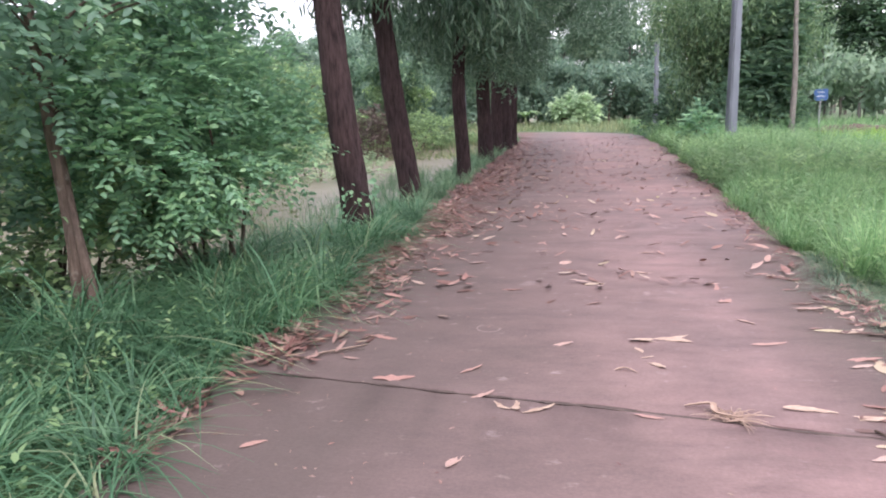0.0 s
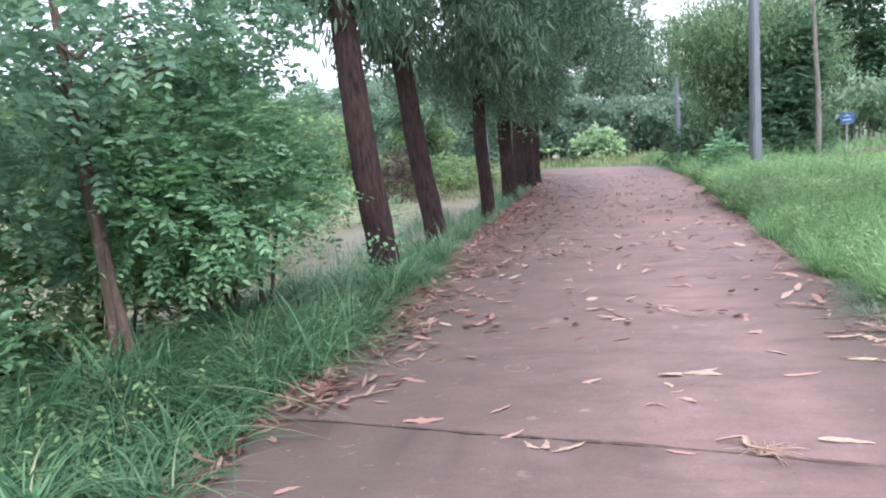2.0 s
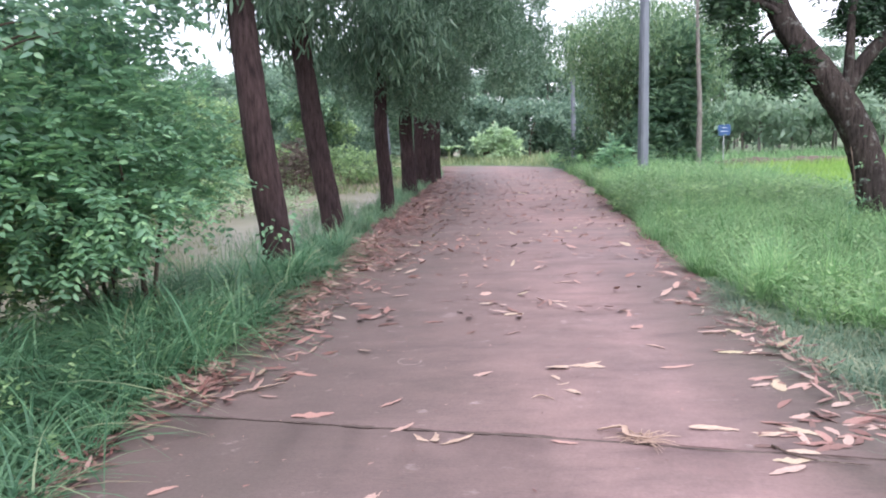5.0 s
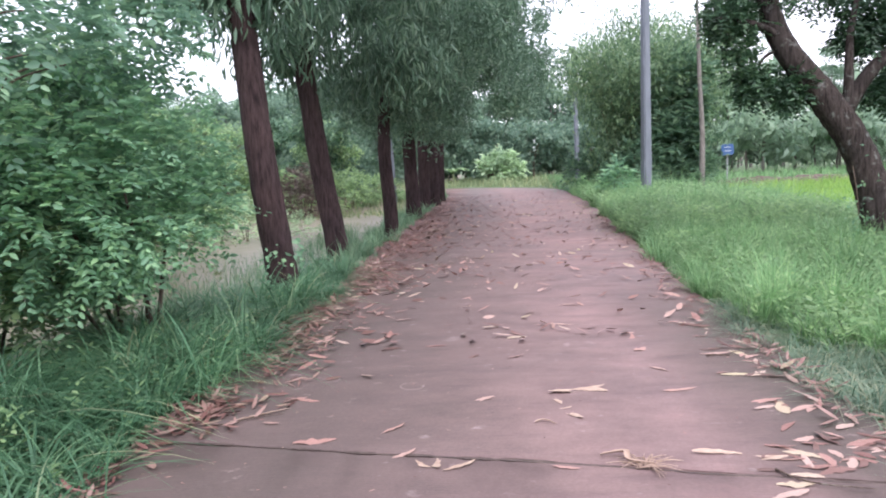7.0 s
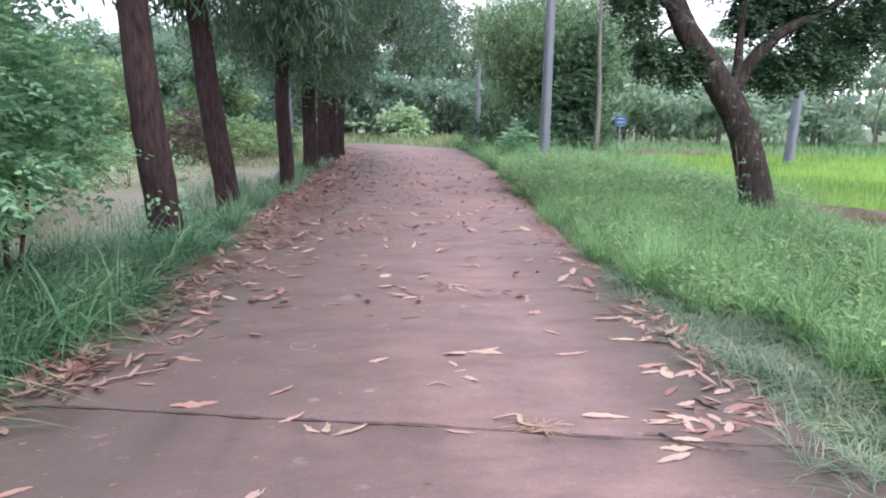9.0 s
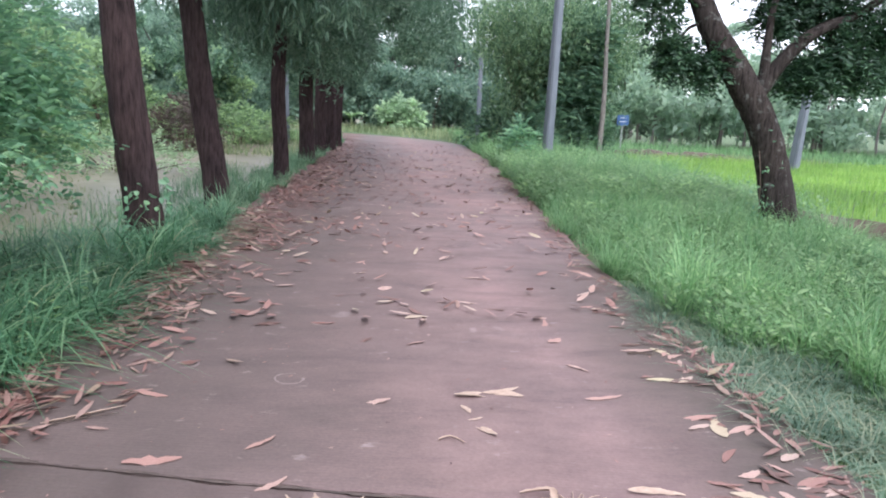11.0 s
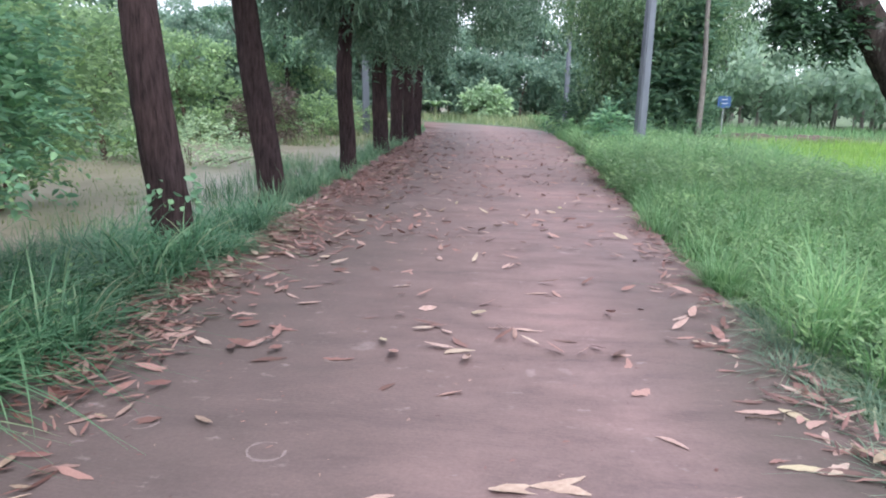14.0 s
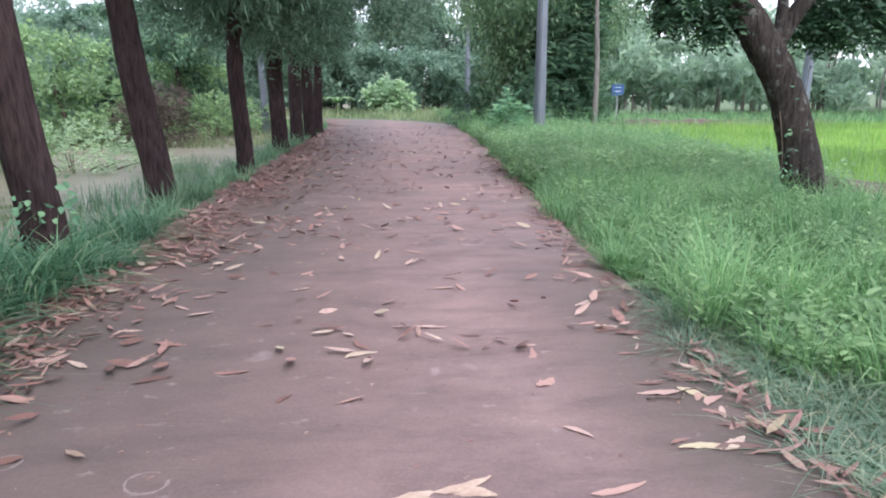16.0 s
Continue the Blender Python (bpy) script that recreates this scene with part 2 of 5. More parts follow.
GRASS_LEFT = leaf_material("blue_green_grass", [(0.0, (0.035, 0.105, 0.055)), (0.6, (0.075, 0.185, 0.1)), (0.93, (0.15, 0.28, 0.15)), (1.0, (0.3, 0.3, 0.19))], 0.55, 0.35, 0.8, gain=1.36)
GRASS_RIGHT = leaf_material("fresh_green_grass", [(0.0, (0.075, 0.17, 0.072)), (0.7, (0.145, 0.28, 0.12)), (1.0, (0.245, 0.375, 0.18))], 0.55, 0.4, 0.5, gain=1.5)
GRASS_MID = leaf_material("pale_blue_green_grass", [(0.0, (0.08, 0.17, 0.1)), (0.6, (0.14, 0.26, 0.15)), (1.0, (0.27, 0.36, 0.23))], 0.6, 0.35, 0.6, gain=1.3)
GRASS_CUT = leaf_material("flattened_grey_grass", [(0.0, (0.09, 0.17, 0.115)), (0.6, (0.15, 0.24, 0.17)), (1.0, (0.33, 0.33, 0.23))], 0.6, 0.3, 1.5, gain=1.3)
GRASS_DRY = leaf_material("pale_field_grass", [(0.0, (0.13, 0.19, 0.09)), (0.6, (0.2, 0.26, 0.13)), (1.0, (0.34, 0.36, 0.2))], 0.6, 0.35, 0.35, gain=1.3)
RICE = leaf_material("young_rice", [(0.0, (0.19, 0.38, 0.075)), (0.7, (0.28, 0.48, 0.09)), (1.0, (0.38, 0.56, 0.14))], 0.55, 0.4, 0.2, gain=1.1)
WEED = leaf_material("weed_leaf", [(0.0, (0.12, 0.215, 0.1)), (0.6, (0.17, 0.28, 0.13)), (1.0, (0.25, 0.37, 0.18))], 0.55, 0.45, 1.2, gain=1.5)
POLE_CONCRETE = plain_material("weathered_pole_concrete", (0.13, 0.145, 0.17), (0.2, 0.215, 0.245), 3.0, 0.85, (2, 2, 0.4))
EARTH = plain_material("red_brown_earth", (0.07, 0.05, 0.04), (0.14, 0.1, 0.08), 3.0, 0.95, None, 0.6)
JOINT_SOIL = plain_material("black_joint_soil", (0.05, 0.037, 0.031), (0.12, 0.085, 0.072), 14.0, 0.95, None, 0.6)
SILT = plain_material("pale_dried_silt", (0.15, 0.112, 0.106), (0.235, 0.18, 0.17), 30.0, 0.9)
# Sign blue with its saturation lowered, as haze would dull it.
SIGN_BLUE = plain_material("hazed_blue_sign_paint", (0.03, 0.085, 0.22), (0.045, 0.11, 0.27), 6.0, 0.5, None, 0.02)
SIGN_WHITE = plain_material("white_sign_paint", (0.7, 0.72, 0.75), (0.8, 0.8, 0.82), 6.0, 0.5, None, 0.02)
STEEL = plain_material("galvanised_post", (0.3, 0.31, 0.32), (0.45, 0.45, 0.46), 8.0, 0.5, None, 0.05)
POT_RED = plain_material("red_brown_clay", (0.06, 0.03, 0.024), (0.11, 0.055, 0.042), 8.0, 0.8)


def dead_leaf_material(name, tone):
    m, n, l, p = material(name)
    info = n.new("ShaderNodeObjectInfo")
    g = n.new("ShaderNodeNewGeometry")
    both = n.new("ShaderNodeMath")
    both.operation = 'ADD'
    l.new(info.outputs["Random"], both.inputs[0])
    l.new(g.outputs["Random Per Island"], both.inputs[1])
    fract = n.new("ShaderNodeMath")
    fract.operation = 'FRACT'
    l.new(both.outputs[0], fract.inputs[0])
    hues = [(0.0, (0.1, 0.055, 0.045)), (0.28, (0.24, 0.12, 0.1)), (0.55, (0.38, 0.22, 0.185)), (0.88, (0.45, 0.33, 0.28)), (1.0, (0.42, 0.36, 0.23))]
    r = ramp(n, l, fract.outputs[0], [(q, (c[0] * tone, c[1] * tone**1.3, c[2] * tone**1.3)) for q, c in hues])
    spots = noise_node(n, l, 45, 3)
    col = mixed(n, l, 0.5, r.outputs[0], ramp(n, l, spots.outputs[0], [(0.35, (0.6, 0.55, 0.5)), (0.65, (1.2, 1.2, 1.2))]).outputs[0], 'MULTIPLY')
    l.new(col, p.inputs["Base Color"])
    p.inputs["Roughness"].default_value = 0.6
    return m


DEAD_LEAF = dead_leaf_material("dry_fallen_leaf", 0.95)
OLD_LEAF = dead_leaf_material("rotting_fallen_leaf", 0.66)
PALE_LEAF = plain_material("straw_coloured_leaf", (0.3, 0.2, 0.15), (0.46, 0.34, 0.26), 5.0, 0.6)


# ---- building helpers ----
rng = np.random.default_rng(7)


def poly_mesh(name, verts, faces, mat, smooth=False):
    """A mesh from arrays: verts (n, 3), faces (m, k)."""
    verts, faces = np.asarray(verts, np.float32), np.asarray(faces, np.int32)
    me = bpy.data.meshes.new(name)
    k = faces.shape[1]
    me.vertices.add(len(verts))
    me.vertices.foreach_set("co", verts.ravel())
    me.loops.add(faces.size)
    me.loops.foreach_set("vertex_index", faces.ravel())
    me.polygons.add(len(faces))
    me.polygons.foreach_set("loop_start", np.arange(0, faces.size, k, dtype=np.int32))
    if smooth:
        me.polygons.foreach_set("use_smooth", np.ones(len(faces), dtype=bool))
    me.materials.append(mat)
    me.update(calc_edges=True)
    return me


def part(name, mesh, parent, label=""):
    ob = new(name, mesh)
    ob.parent = parent
    if label:
        tagged(ob, label)
    return ob


def bm_mesh(name, bm, mat):
    me = bpy.data.meshes.new(name)
    bm.to_mesh(me)
    bm.free()
    me.materials.append(mat)
    return me


def joined(pieces):
    vs, fs, k = [], [], 0
    for v, f in pieces:
        vs.append(v)
        fs.append(f + k)
        k += len(v)
    return np.concatenate(vs), np.concatenate(fs)


def unit(v):
    return v / np.maximum(np.linalg.norm(v, axis=-1, keepdims=True), 1e-9)


def smooth_line(points, n):
    """n points on a soft curve through the given ones."""
    p = np.asarray(points, float)
    t = np.linspace(0, len(p) - 1, n)
    i = np.clip(t.astype(int), 0, len(p) - 2)
    u = (t - i)[:, None]
    a, b, c, d = p[np.clip(i - 1, 0, None)], p[i], p[i + 1], p[np.clip(i + 2, None, len(p) - 1)]
    return 0.5 * (2 * b + (c - a) * u + (2 * a - 5 * b + 4 * c - d) * u**2 + (3 * b - a - 3 * c + d) * u**3)


def tube(points, radii, n=12, sides=10, rough=0.0, seed=0):
    """A tapered limb along a curve, with furrowed sides; its end is closed to a point."""
    line = smooth_line(points, n)
    rad = np.interp(np.linspace(0, 1, n), np.linspace(0, 1, len(radii)), radii)
    d = unit(np.gradient(line, axis=0))
    side = unit(np.cross(d, np.array([0.31, 0.95, 0.02])))
    up = np.cross(d, side)
    a = np.linspace(0, 2 * math.pi, sides, endpoint=False)
    g = np.random.default_rng(seed)
    r = rad[:, None] * (1 + rough * (g.random((1, sides)) - 0.5) * 2 + 0.6 * rough * (g.random((n, sides)) - 0.5) * 2)
    v = line[:, None] + r[..., None] * (np.cos(a)[None, :, None] * side[:, None] + np.sin(a)[None, :, None] * up[:, None])
    v = v.reshape(-1, 3)
    i, j = np.meshgrid(np.arange(n - 1), np.arange(sides), indexing="ij")
    q = np.stack([i * sides + j, i * sides + (j + 1) % sides, (i + 1) * sides + (j + 1) % sides, (i + 1) * sides + j], -1).reshape(-1, 4)
    return v, q


def leaf_arrays(base, axis, face, length, width, droop=0.12):
    """Folded leaves of six corners and two faces each."""
    axis = unit(axis)
    side = unit(np.cross(axis, face))
    up = np.cross(side, axis)
    L, W = length[:, None], width[:, None]
    tip = base + axis * L - up * L * droop
    v = np.stack([base, base + axis * L * 0.3 + side * W * 0.5 + up * W * 0.15, base + axis * L * 0.7 + side * W * 0.4 - up * (L * droop * 0.4 - W * 0.12), tip,
                  base + axis * L * 0.7 - side * W * 0.4 - up * (L * droop * 0.4 - W * 0.12), base + axis * L * 0.3 - side * W * 0.5 + up * W * 0.15], 1)
    k = np.arange(len(base))[:, None] * 6
    f = np.concatenate([k + np.array([[0, 1, 2, 3]]), k + np.array([[0, 3, 4, 5]])])
    return v.reshape(-1, 3), f


def quad_leaves(base, axis, face, length, width):
    """Simple diamond leaves for what stays far off."""
    axis = unit(axis)
    side = unit(np.cross(axis, face))
    up = np.cross(side, axis)
    L, W = length[:, None], width[:, None]
    v = np.stack([base, base + axis * L * 0.45 + side * W * 0.5, base + axis * L - up * L * 0.12, base + axis * L * 0.45 - side * W * 0.5], 1)
    f = np.arange(len(base) * 4).reshape(-1, 4)
    return v.reshape(-1, 3), f


def blades(xy, z, height, width, g, lean=0.5, segs=3, heading=None):
    """Bent grass blades."""
    n = len(xy)
    a = g.random(n) * 2 * math.pi if heading is None else heading
    out = np.stack([np.cos(a), np.sin(a), np.zeros(n)], 1)
    side = np.stack([-np.sin(a), np.cos(a), np.zeros(n)], 1)
    bend = lean * (0.25 + g.random(n))
    rows = []
    base = np.concatenate([xy, z[:, None]], 1)
    for s in range(segs + 1):
        u = s / segs
        p = base + out * (height * bend * u**1.8)[:, None] + np.array([0, 0, 1.0]) * (height * (u - 0.42 * np.minimum(bend, 1.9) * u**2.6))[:, None]
        w = (width * (1 - u) ** 0.7 * 0.5 + 0.0004)[:, None]
        rows += [p - side * w, p + side * w]
    v = np.stack(rows, 1).reshape(-1, 3)
    k = (np.arange(n) * 2 * (segs + 1))[:, None]
    f = np.concatenate([k + np.array([[2 * s, 2 * s + 1, 2 * s + 3, 2 * s + 2]]) for s in range(segs)])
    return v, f


def ball(g, n):
    return unit(g.normal(size=(n, 3))) * (g.random(n) ** 0.4)[:, None]


# ---- ground, road ----
def right_edge(y):
    return np.interp(y, [-10, 3, 7, 12, 24, 50, 70], [1.95, 2.0, 2.1, 2.5, 3.5, 4.3, 4.8])


def height_at(x, y):
    x, y = np.asarray(x, float), np.asarray(y, float)
    brink = np.interp(y, [0, 5.2, 8.6, 40], [-3.7, -3.5, -2.35, -2.35])
    left = np.clip((brink - x) / 1.3, 0, 1)
    right = np.clip((x - right_edge(y) - 2.8) / 3.0, 0, 1)
    shore = 26 + 1.5 * np.sin(x * 0.5)
    bank = np.clip((y - shore) / 5, 0, 1) + np.clip((-16 - x) / 4, 0, 1) + np.clip((2.5 - y) / 3, 0, 1)
    bank = np.clip(bank, 0, 1)
    z = -0.04 - 0.75 * left * left * (3 - 2 * left) * (1 - 0.7 * bank) * (1 - np.clip((y - 29.5) / 4, 0, 1)) - 0.28 * right * right * (3 - 2 * right)
    bumps = 0.04 * np.sin(x * 1.7 + 0.6 * y) + 0.03 * np.sin(2.3 * y - x)
    return z + bumps * np.clip((np.abs(x - 0.4) - 3.2) / 2, 0, 1)


def ground_sheet():
    far = np.array([55, 80, 120, 180, 280, 420, 650])
    xs = np.concatenate([-far[::-1], np.arange(-40, -6, 0.8), np.arange(-6, 8, 0.25), np.arange(8, 42, 0.8), far])
    ys = np.concatenate([-far[::-1] , np.arange(-30, 0, 1.5), np.arange(0, 24, 0.3), np.arange(24, 52, 0.8), far + 2])
    X, Y = np.meshgrid(xs, ys, indexing="ij")
    v = np.stack([X, Y, height_at(X, Y)], -1).reshape(-1, 3)
    i, j = np.meshgrid(np.arange(len(xs) - 1), np.arange(len(ys) - 1), indexing="ij")
    m = len(ys)
    f = np.stack([i * m + j, (i + 1) * m + j, (i + 1) * m + j + 1, i * m + j + 1], -1).reshape(-1, 4)
    ob = new("ground", poly_mesh("ground", v, f, GROUND, True))
    tagged(ob, "dark soil and thin turf under the roadside grass", "ground", kind="structure")


ground_sheet()


def pond():
    m, n, l, p = material("muddy_water")
    t = noise_node(n, l, 0.9, 6, 0.7, (1.0, 0.6, 1.0))
    l.new(ramp(n, l, t.outputs[0], [(0.32, (0.15, 0.145, 0.09)), (0.5, (0.22, 0.195, 0.14)), (0.68, (0.29, 0.245, 0.2))]).outputs[0], p.inputs["Base Color"])
    p.inputs["Roughness"].default_value = 0.4
    p.inputs["IOR"].default_value = 1.33
    w = noise_node(n, l, 2.2, 2)
    bumped(n, l, p, w.outputs[0], 0.12, 0.02)
    bm = bmesh.new()
    bmesh.ops.create_grid(bm, x_segments=24, y_segments=24, size=1.0)
    for v in bm.verts:
        v.co = Vector((-11.5 + v.co.x * 9.0, 15.7 + v.co.y * 14.5, -0.36))
    tagged(new("water", bm_mesh("water", bm, m)), "shallow silty pond water below the road bank", "pond", kind="structure")


pond()


BEND_X, BEND_Y = -12.0, 36.0


def bend_radius(x, y):
    return np.hypot(np.asarray(x) - BEND_X, np.asarray(y) - BEND_Y)


def joint_y(x):
    return 3.14 - 0.19 * x + 0.007 * np.sin(3.7 * x + 0.8) + 0.004 * np.sin(11.3 * x)


def slab(name, near, far):
    """A cast road slab between two lines across the road, its arrises worn round."""
    bm = bmesh.new()
    ts = np.linspace(0, 1, 40)
    us = np.linspace(0, 1, 41)
    grid = []
    for t in ts:
        row = []
        for u in us:
            y0 = near(-2 + 4 * u)
            y1 = far(-2 + 4 * u)
            y = y0 + (y1 - y0) * t**1.6
            x0, x1 = -2.12 + 0.05 * math.sin(y * 0.9), float(right_edge(y)) + 0.1 + 0.05 * math.sin(y * 1.3)
            x = x0 + (x1 - x0) * u
            row.append(bm.verts.new((x, y, 0.012 * (1 - (2 * u - 1) ** 2))))
        grid.append(row)
    for a, b in zip(grid, grid[1:]):
        for i in range(len(us) - 1):
            bm.faces.new((a[i], a[i + 1], b[i + 1], b[i]))
    rim = [e for e in bm.edges if e.is_boundary]
    top = list(bm.faces)
    ext = bmesh.ops.extrude_edge_only(bm, edges=rim)
    for vert in [g for g in ext["geom"] if isinstance(g, bmesh.types.BMVert)]:
        vert.co.z -= 0.2
    bmesh.ops.bevel(bm, geom=rim, offset=0.012, segments=2, affect='EDGES')
    for f in bm.faces:
        f.smooth = f.normal.z > 0.5
    bmesh.ops.recalc_face_normals(bm, faces=bm.faces)
    return bm_mesh(name, bm, ROAD)


road = new("road")
tagged(road, "reddish broomed concrete lane strewn with dry leaves", "road", kind="structure")
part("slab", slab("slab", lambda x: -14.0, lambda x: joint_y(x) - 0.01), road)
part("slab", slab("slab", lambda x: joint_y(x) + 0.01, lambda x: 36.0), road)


def bend_slab():
    """The lane's turn to the left, cast in one sweep."""
    n, m = 36, 7
    pts, f = [], []
    for i in range(n):
        a = radians(88) * i / (n - 1)
        r0, r1 = 9.88 + 0.04 * math.sin(7 * a), 15.9 - 2.0 * min(1.0, a) + 0.05 * math.sin(9 * a)
        ring = [(r0, -0.2)] + [(r0 + (r1 - r0) * u, 0.012 * (1 - (2 * u - 1) ** 2)) for u in np.linspace(0, 1, m)] + [(r1, -0.2)]
        pts += [(BEND_X + r * math.cos(a), BEND_Y + 0.012 + r * math.sin(a), z) for r, z in ring]
    k = m + 2
    f = [(i * k + j, i * k + j + 1, (i + 1) * k + j + 1, (i + 1) * k + j) for i in range(n - 1) for j in range(k - 1)]
    part("slab", poly_mesh("slab", np.array(pts), np.array(f), ROAD, True), road)


bend_slab()


def joint_soil():
    """Dark soil that has settled in the joint and spilled over its lips here and there."""
    g = np.random.default_rng(17)
    n = 120
    pts = []
    for x in np.linspace(-2.1, 2.0, n):
        y = joint_y(x)
        spill = max(0.0, math.sin(x * 5.1) * math.sin(x * 2.3 + 1)) * 0.012
        for k, z in ((-0.009 - spill, 0.005), (0.0, 0.003 + 0.005 * g.random()), (0.009 + spill, 0.005)):
            pts.append((x, y + k + g.normal() * 0.002, z + 0.012 * (1 - (x / 2.05) ** 2) - 0.006))
    f = [(3 * i + j, 3 * i + 3 + j, 3 * i + 4 + j, 3 * i + 1 + j) for i in range(n - 1) for j in range(2)]
    part("joint_filler", poly_mesh("joint_filler", np.array(pts), np.array(f), JOINT_SOIL, True), road, "dark soil settled in the joint")


joint_soil()


def mud_ring(x, y, radius, seed):
    """A broken ring of pale silt left where a puddle dried."""
    g = np.random.default_rng(seed)
    n = 40
    pts, gap = [], g.random() * 6.28
    for i in range(n):
        a = gap + 5.2 * i / (n - 1)
        w = 0.004 + 0.014 * g.random() * abs(math.sin(1.5 * a + seed))
        r = radius * (1 + 0.1 * math.sin(2 * a + seed))
        for q, z in ((r - w, -0.0006), (r, 0.0016), (r + w, -0.0006)):
            px, py = x + q * math.cos(a) * 1.25, y + q * math.sin(a)
            pts.append((px, py, 0.012 * (1 - (px / 2.08) ** 2) + z))
    f = [(3 * i + j, 3 * i + j + 1, 3 * i + j + 4, 3 * i + j + 3) for i in range(n - 1) for j in range(2)]
    part("silt_ring", poly_mesh("silt_ring", np.array(pts), np.array(f), SILT, True), road, "broken ring of pale dried silt")


for i, (x, y, r) in enumerate([(-0.59, 4.36, 0.07), (-1.21, 4.57, 0.055), (-0.5, 5.4, 0.045)]):
    mud_ring(x, y, r, 400 + i)


# ---- trees ----
def limb_set(g, root, top, spread, count, lift=0.6):
    """Limbs that leave a stem between two heights and spread outwards: lists of three points."""
    out = []
    for i in range(count):
        a = i * 2.4 + g.random() * 0.8
        u = g.random()
        s = root + (top - root) * u
        r = spread * (0.55 + 0.45 * g.random())
        d = np.array([math.cos(a), math.sin(a), 0])
        out.append(np.array([s, s + d * r * 0.5 + np.array([0, 0, lift * r * 0.5]), s + d * r + np.array([0, 0, lift * r * 0.65])]))
    return out


def hanging_crown(name, seed, centre, size, clumps, per, length, width, mat, hang=1.0):
    """A crown of sprays of long hanging leaves, uneven at the rim and open in between."""
    g = np.random.default_rng(seed)
    masses = ball(g, 34) * size * 0.92 + centre
    reach = 0.3 + 0.5 * g.random(34)
    which = g.integers(0, 34, clumps)
    c = masses[which] + ball(g, clumps) * reach[which][:, None] * np.array([1.25, 1.25, 0.8])
    n = clumps * per
    at = np.repeat(c, per, 0) + g.normal(size=(n, 3)) * np.array([0.13, 0.13, 0.2])
    axis = g.normal(size=(n, 3)) * 0.42 + np.array([0, 0, -hang])
    face = g.normal(size=(n, 3))
    k = 0.65 + 0.7 * g.random(n)
    v, f = leaf_arrays(at, axis, face, length * k, width * k, 0.22)
    return poly_mesh(name, v, f, mat)


def roadside_tree(y, x, lean, seed, crown_mesh, turn, radius, crown_at, label):
    """A tall tree of the avenue: furrowed stem, limbs, hanging crown."""
    tree = new("avenue_tree")
    tagged(tree, label, "tree", "avenue trees beside the lane")
    tree.location = (x, y, float(height_at(x, y)) - 0.05)
    g = np.random.default_rng(seed)
    w = g.normal(size=(4, 2)) * 0.03
    top = 7.5
    pts = [np.array([lean * z / 4 + w[i % 4, 0], w[i % 4, 1], z]) for i, z in enumerate((-0.1, 0.5, 2.0, 3.6, 5.5, top))]
    v, f = tube(pts, [radius * 1.3, radius * 1.08, radius, radius * 0.86, radius * 0.6, radius * 0.3], 40, 22, 0.09, seed)
    part("trunk", poly_mesh("trunk", v, f, BARK_RED, True), tree, "red-brown furrowed bark")
    limbs = limb_set(g, pts[3], pts[5], 2.6, 9, 0.5)
    for b in limbs:
        v, f = tube(b, [0.07, 0.04, 0.012], 10, 7, 0.08, seed)
        part("branch", poly_mesh("branch", v, f, BARK_RED, True), tree)
    crown = part("crown", crown_mesh, tree, "grey-green hanging sickle leaves")
    crown.location = crown_at
    for k, (ox, oy, oz) in enumerate(LOW_SPRAYS.get(seed, ())):
        low = part("foliage", crown_low if seed < 42 else crown_fine, tree, "low hanging sprays of long leaves")
        low.location = (ox, oy, oz)
        low.rotation_euler = (0, 0, turn + k)
    crown.rotation_euler = (0, 0, turn)


crown_a = hanging_crown("crown", 11, np.zeros(3), np.array([3.0, 2.9, 2.6]), 480, 26, 0.15, 0.034, PHYLLODE, 0.3)
crown_b = hanging_crown("crown", 12, np.zeros(3), np.array([3.5, 3.2, 2.7]), 540, 26, 0.15, 0.034, PHYLLODE, 0.3)
crown_low = hanging_crown("foliage", 19, np.zeros(3), np.array([0.8, 0.7, 0.45]), 90, 18, 0.21, 0.038, PHYLLODE)
crown_c = hanging_crown("crown", 13, np.zeros(3), np.array([3.0, 2.9, 2.6]), 490, 20, 0.2, 0.036, PHYLLODE, 0.8)
crown_fine = hanging_crown("foliage", 20, np.zeros(3), np.array([1.0, 0.9, 0.6]), 130, 22, 0.14, 0.034, PHYLLODE, 0.35)
LOW_SPRAYS = {40: [(-0.55, 0.0, 4.05)], 41: [(-0.65, 0.0, 4.05), (0.9, 0.9, 3.7)], 42: [(-0.2, 0.3, 3.35), (-1.2, 0.6, 3.6), (1.0, 0.5, 3.3)], 43: [(-0.4, -0.6, 3.3), (0.9, -0.3, 3.1)], 45: [(1.0, 0.0, 3.3)], 46: [(-0.9, 0.0, 3.4)]}
